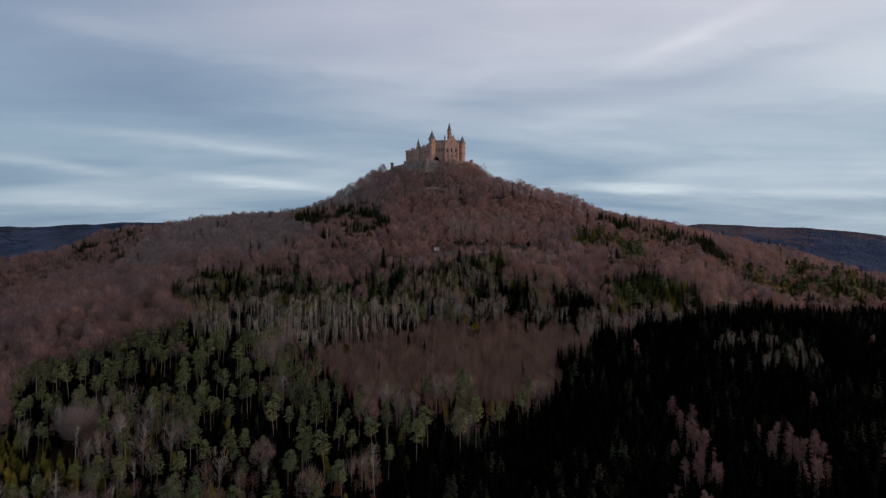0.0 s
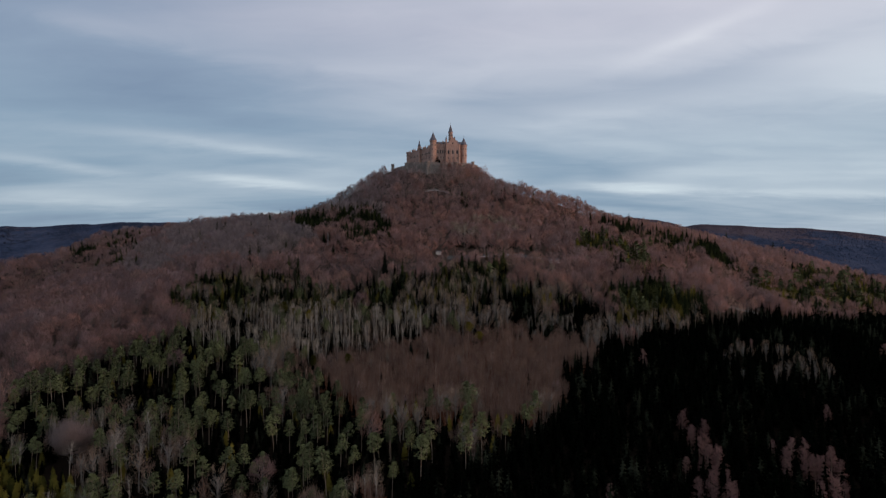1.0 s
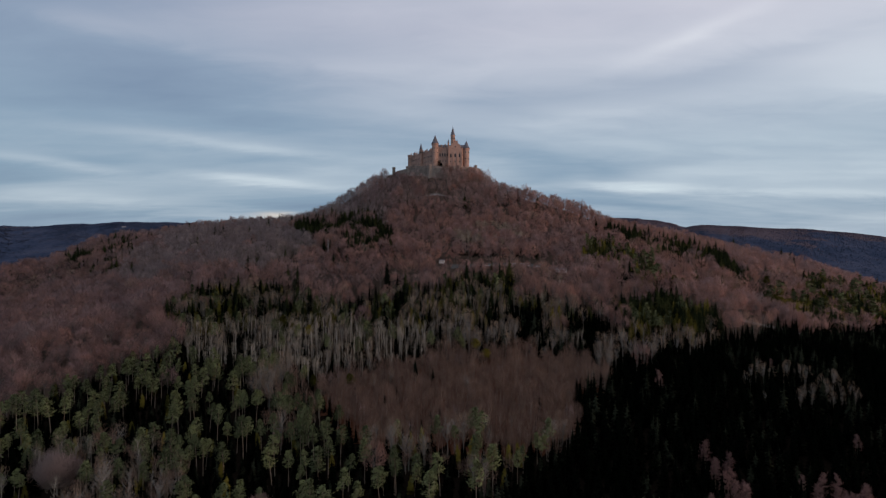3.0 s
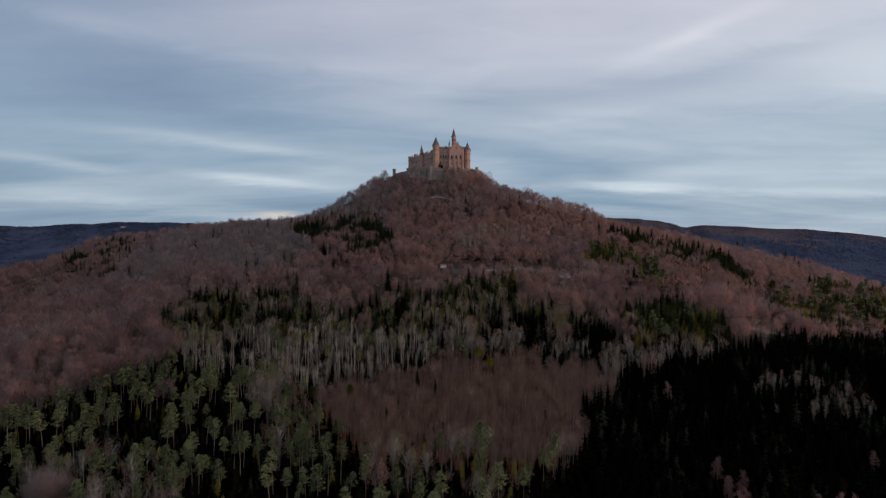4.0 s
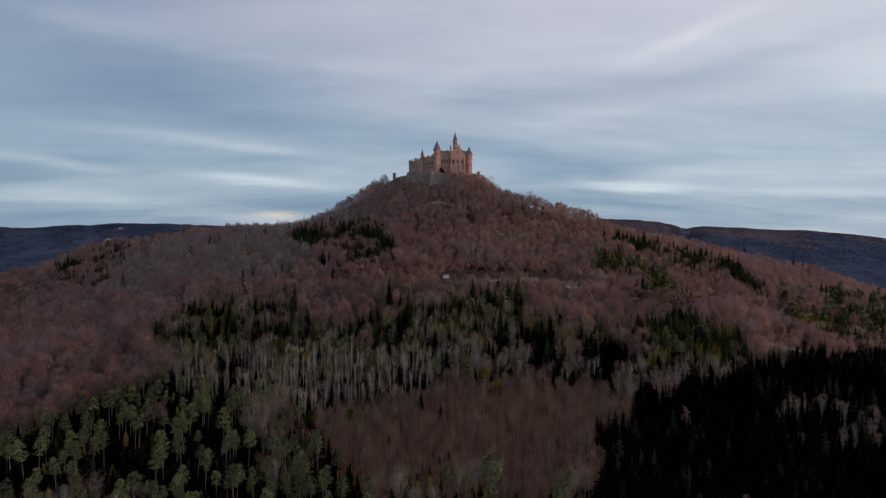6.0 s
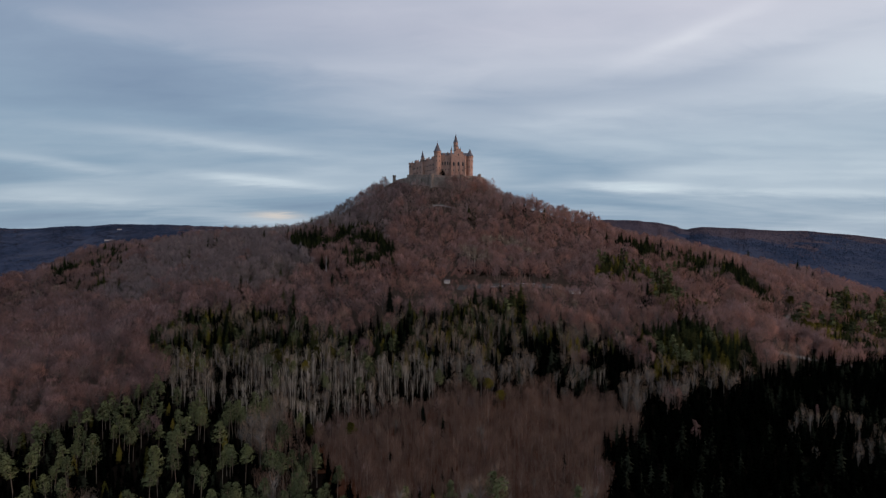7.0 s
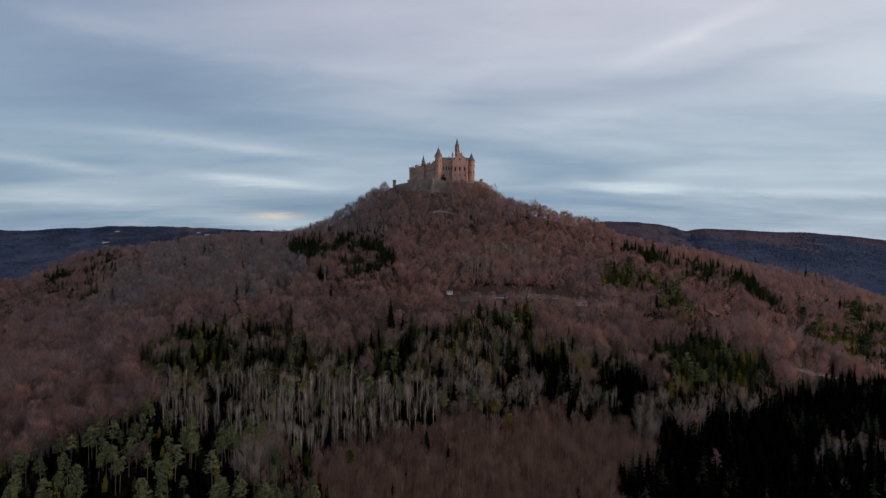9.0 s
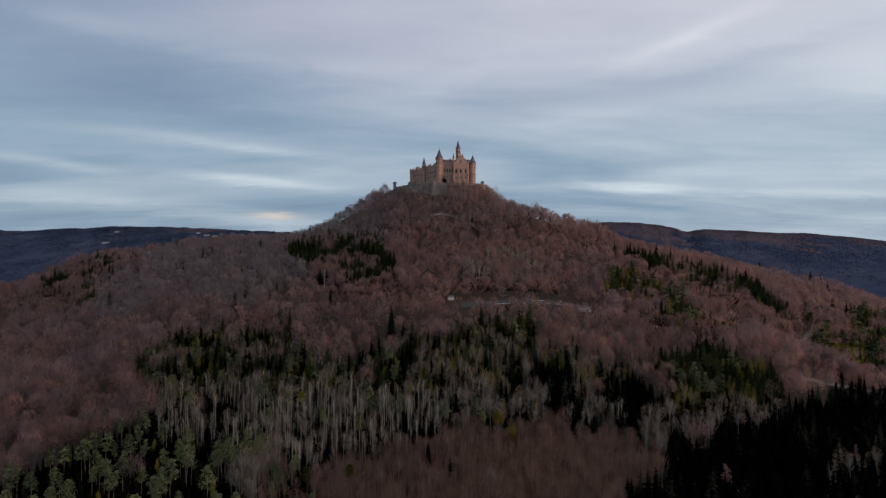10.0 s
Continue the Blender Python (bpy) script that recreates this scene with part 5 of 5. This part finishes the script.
strip("road", [(258, 508), (288, 514), (319, 524), (345, 534), (390, 552), (460, 590)], 6, GRAVEL, "pale gravel forest road at the edge of the spruce wood", "road", 0.5)
strip("track", [(408, 690), (400, 677), (382, 662), (362, 641), (352, 623), (338, 604)], 4, GRAVEL, "narrow pale track between bare trees", "track", 0.5)
strip("car_park", [(2, 640), (40, 643), (90, 650), (130, 647)], 17, ASPHALT, "grey asphalt car park among bare trees", "car park", 0.4)
strip("drive", [(-34, 931), (-17, 932), (4, 922), (10, 917)], 4, GRAVEL, "pale bend of the castle drive on the slope", "road", 0.6)


def bend_wall():
    """A pale retaining wall below the bend of the drive."""
    line = [(-34 + 44 * k / 12, 928.6 - 12 * max(0.0, (k / 12 - 0.30) / 0.70) ** 1.7 - 14 * max(0.0, 0.34 - k / 12) ** 2) for k in range(11)]
    top = base_of("retaining_wall", -17, 928, float(ground_height(-17, 928)), "low pale stone retaining wall at a bend of the drive", "wall")
    bz = float(ground_height(-17, 928))
    for (x0, y0), (x1, y1) in zip(line, line[1:]):
        g0, g1 = float(ground_height(x0, y0)) - bz, float(ground_height(x1, y1)) - bz
        bm = bmesh.new()
        pts = [(x0 + 17, y0 - 928), (x1 + 17, y1 - 928), (x1 + 17, y1 - 927.2), (x0 + 17, y0 - 927.2)]
        lo = [bm.verts.new((px, py, g - 1)) for (px, py), g in zip(pts, (g0, g1, g1, g0))]
        hi = [bm.verts.new((px, py, g + 1.2)) for (px, py), g in zip(pts, (g0, g1, g1, g0))]
        bm.faces.new(hi)
        for k in range(4):
            bm.faces.new((lo[k], lo[(k + 1) % 4], hi[(k + 1) % 4], hi[k]))
        part("wall_section", bm, CHALK, top)


bend_wall()


def car_parts():
    """Body, glazed cabin and wheel of a small car; x is its length."""
    bm = bmesh.new()
    lower = [(-2.1, 0.32), (-2.15, 0.75), (-1.9, 0.92), (0.9, 0.95), (2.0, 0.82), (2.15, 0.6), (2.1, 0.32)]
    left = [bm.verts.new((x, -0.86, z)) for x, z in lower]
    right = [bm.verts.new((x, 0.86, z)) for x, z in lower]
    bm.faces.new(left)
    bm.faces.new(right[::-1])
    for k in range(len(lower)):
        j = (k + 1) % len(lower)
        bm.faces.new((left[j], left[k], right[k], right[j]))
    cabin = bmesh.new()
    shape = [(-1.8, 0.92, 0.8), (-1.4, 1.42, 0.66), (0.3, 1.45, 0.66), (1.1, 0.94, 0.8)]
    a = [cabin.verts.new((x, -w, z)) for x, z, w in shape]
    b = [cabin.verts.new((x, w, z)) for x, z, w in shape]
    cabin.faces.new(a)
    cabin.faces.new(b[::-1])
    for k in range(4):
        j = (k + 1) % 4
        cabin.faces.new((a[j], a[k], b[k], b[j]))
    wheel = bmesh.new()
    bmesh.ops.create_cone(wheel, cap_ends=True, segments=12, radius1=0.32, radius2=0.32, depth=0.2, matrix=Matrix.Rotation(math.pi / 2, 4, "X"))
    made = []
    for name, one, mats in (("body", bm, (CAR_WHITE, CAR_GREY, CAR_DARK)), ("cabin", cabin, (GLASS,)), ("wheel", wheel, (RUBBER,))):
        some = []
        for m in mats:
            me = bpy.data.meshes.new(name)
            one.to_mesh(me)
            me.materials.append(m)
            some.append(me)
        one.free()
        made.append(some)
    return made


def cars():
    bodies, cabins, wheels = car_parts()
    rng = random.Random(4)
    names = ("white car parked on the asphalt car park", "silver car parked on the asphalt car park", "dark car parked on the asphalt car park")
    for row, (x0, y0, n) in enumerate(((30, 638, 9), (62, 641, 11), (100, 645, 6), (58, 649, 14), (88, 654, 8))):
        for k in range(n):
            if rng.random() < 0.2:
                continue
            x, y = x0 + 3.1 * k, y0 + 0.11 * 3.1 * k + rng.uniform(-0.2, 0.2)
            paint = rng.choice((0, 0, 0, 1, 2))
            top = base_of("car", x, y, float(ground_height(x, y)) + 0.42, names[paint], "car", "cars in the car park", 90 + 6 + rng.uniform(-3, 3))
            share("body", bodies[paint], top)
            share("cabin", cabins[0], top, "dark glazed cabin")
            for wx in (-1.3, 1.3):
                for wy in (-0.82, 0.82):
                    share("wheel", wheels[0], top, at=(wx, wy, 0.32))


cars()


def hut(x, y, w, d, h, label, turn=0.0):
    z = float(ground_height(x, y)) + 0.3
    top = base_of("hut", x, y, z, label, "hut", turn=turn)
    bm = bmesh.new()
    box(bm, -w / 2, w / 2, -d / 2, d / 2, -1.0, h)
    wall = part("wall", bm, WHITEWASH, top)
    bm = bmesh.new()
    roof_prism(bm, -w / 2 - 0.4, w / 2 + 0.4, -d / 2, d / 2, h + 0.01, h + d * 0.32)
    part("roof", bm, SLATE, top, "dark pitched roof")
    for k in range(max(2, int(w / 3))):
        bm = bmesh.new()
        x0 = -w / 2 + (k + 0.5) * w / max(2, int(w / 3))
        box(bm, x0 - 0.5, x0 + 0.5, -d / 2 - 0.06, -d / 2 + 0.02, 1.0, 2.2)
        part("window", bm, GLASS, wall)


hut(130, 636, 12, 6, 3.2, "small white hut with a dark roof beside the car park", 6)
hut(-8, 656, 6, 4, 2.8, "tiny white kiosk with a dark roof among bare trees", -8)


# ---- the bare white-stemmed snag on the slope and the lone dark spruce ----
def snag(x, y, h):
    rng = np.random.default_rng(77)
    s = Soup()
    at = stem(s, h, 0.5, 6, 4, rng, 0.1)
    for k in range(6):
        p = at(h * (0.4 + 0.09 * k))
        s.limb(p, p + np.array([math.cos(2.4 * k) * 1.6, math.sin(2.4 * k) * 1.6, 1.8]), 0.12)
    me = mesh_of("dead_tree", *s.arrays(), [CHALK])
    ob = new("dead_tree", me)
    ob.location = (x, y, float(ground_height(x, y)))
    tagged(ob, "pale dead tree stem among brown beeches", "tree")


snag(-156, 712, 21)


def lone_spruce(x, y, h):
    (tv, tf), (cv, cf) = spruce(901, h, 0.17 * h, 220, 6)
    top = base_of("spruce_tree", x, y, float(ground_height(x, y)), "tall dark spruce standing alone among bare trees", "tree")
    share("trunk", mesh_of("trunk", tv, tf, [BARK_DARK]), top)
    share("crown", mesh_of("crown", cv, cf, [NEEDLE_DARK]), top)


lone_spruce(-63, 558, 35)
lone_spruce(-27, 412, 16)


def lone_pine(x, y, h, spread=3.4, seed=902):
    (tv, tf), (cv, cf) = pine(seed, h, spread, 30, 40, 0.7, 6)
    top = base_of("pine_tree", x, y, float(ground_height(x, y)), "olive-green pine with a broad crown standing among bare trees", "tree")
    share("trunk", mesh_of("trunk", tv, tf, [BARK_PINE]), top)
    share("crown", mesh_of("crown", cv, cf, [NEEDLE_YOUNG], normals=crown_normals(cv, 3.6)), top)


for k, (px, py, ph, pr) in enumerate(((18, 436, 17, 3.4), (26, 427, 14, 3.2), (-71, 393, 15, 2.8), (-96, 392, 15, 2.8), (346, 587, 24, 6.5), (356, 592, 22, 6.0), (368, 598, 21, 5.5), (236, 578, 21, 5.5), (246, 584, 19, 5.0), (389, 672, 20, 4.0), (-146, 478, 20, 3.4), (-130, 466, 19, 3.0), (-113, 478, 20, 3.2), (-100, 474, 21, 3.6), (-118, 462, 18, 2.8))):
    lone_pine(px, py, ph, pr, 902 + k)


def old_beech(x, y, h, spread):
    """A broad old beech, wider than the young wood round it."""
    (tv, tf), (cv, cf) = broadleaf(931, h, spread, 0.40, 44, 5200, 0.15, 7, 0.16, 0.22)
    top = base_of("beech_tree", x, y, float(ground_height(x, y)), "broad old beech, bare, with a wide domed crown", "tree")
    share("trunk", mesh_of("trunk", tv, tf, [BARK_BEECH]), top)
    share("crown", mesh_of("crown", cv, cf, [TWIG_GREY], normals=crown_normals(cv, 1.8)), top)


old_beech(-207, 299, 26, 11.5)


# ---- pale buildings and rock faces on the distant valley side ----
def farmstead(x, y, w, h, turn):
    z = float(ground_height(x, y))
    top = base_of("farm_building", x, y, z, "distant long white building on the far hillside", "building", "far buildings", turn)
    bm = bmesh.new()
    box(bm, -w / 2, w / 2, -4, 4, -8, h)
    part("wall", bm, GREY_RENDER, top)
    bm = bmesh.new()
    roof_prism(bm, -w / 2 - 0.6, w / 2 + 0.6, -4, 4, h + 0.02, h + 3)
    part("roof", bm, SLATE, top)


for fx, fy, fw in FARMS:
    farmstead(fx, fy, fw, 6, 18)
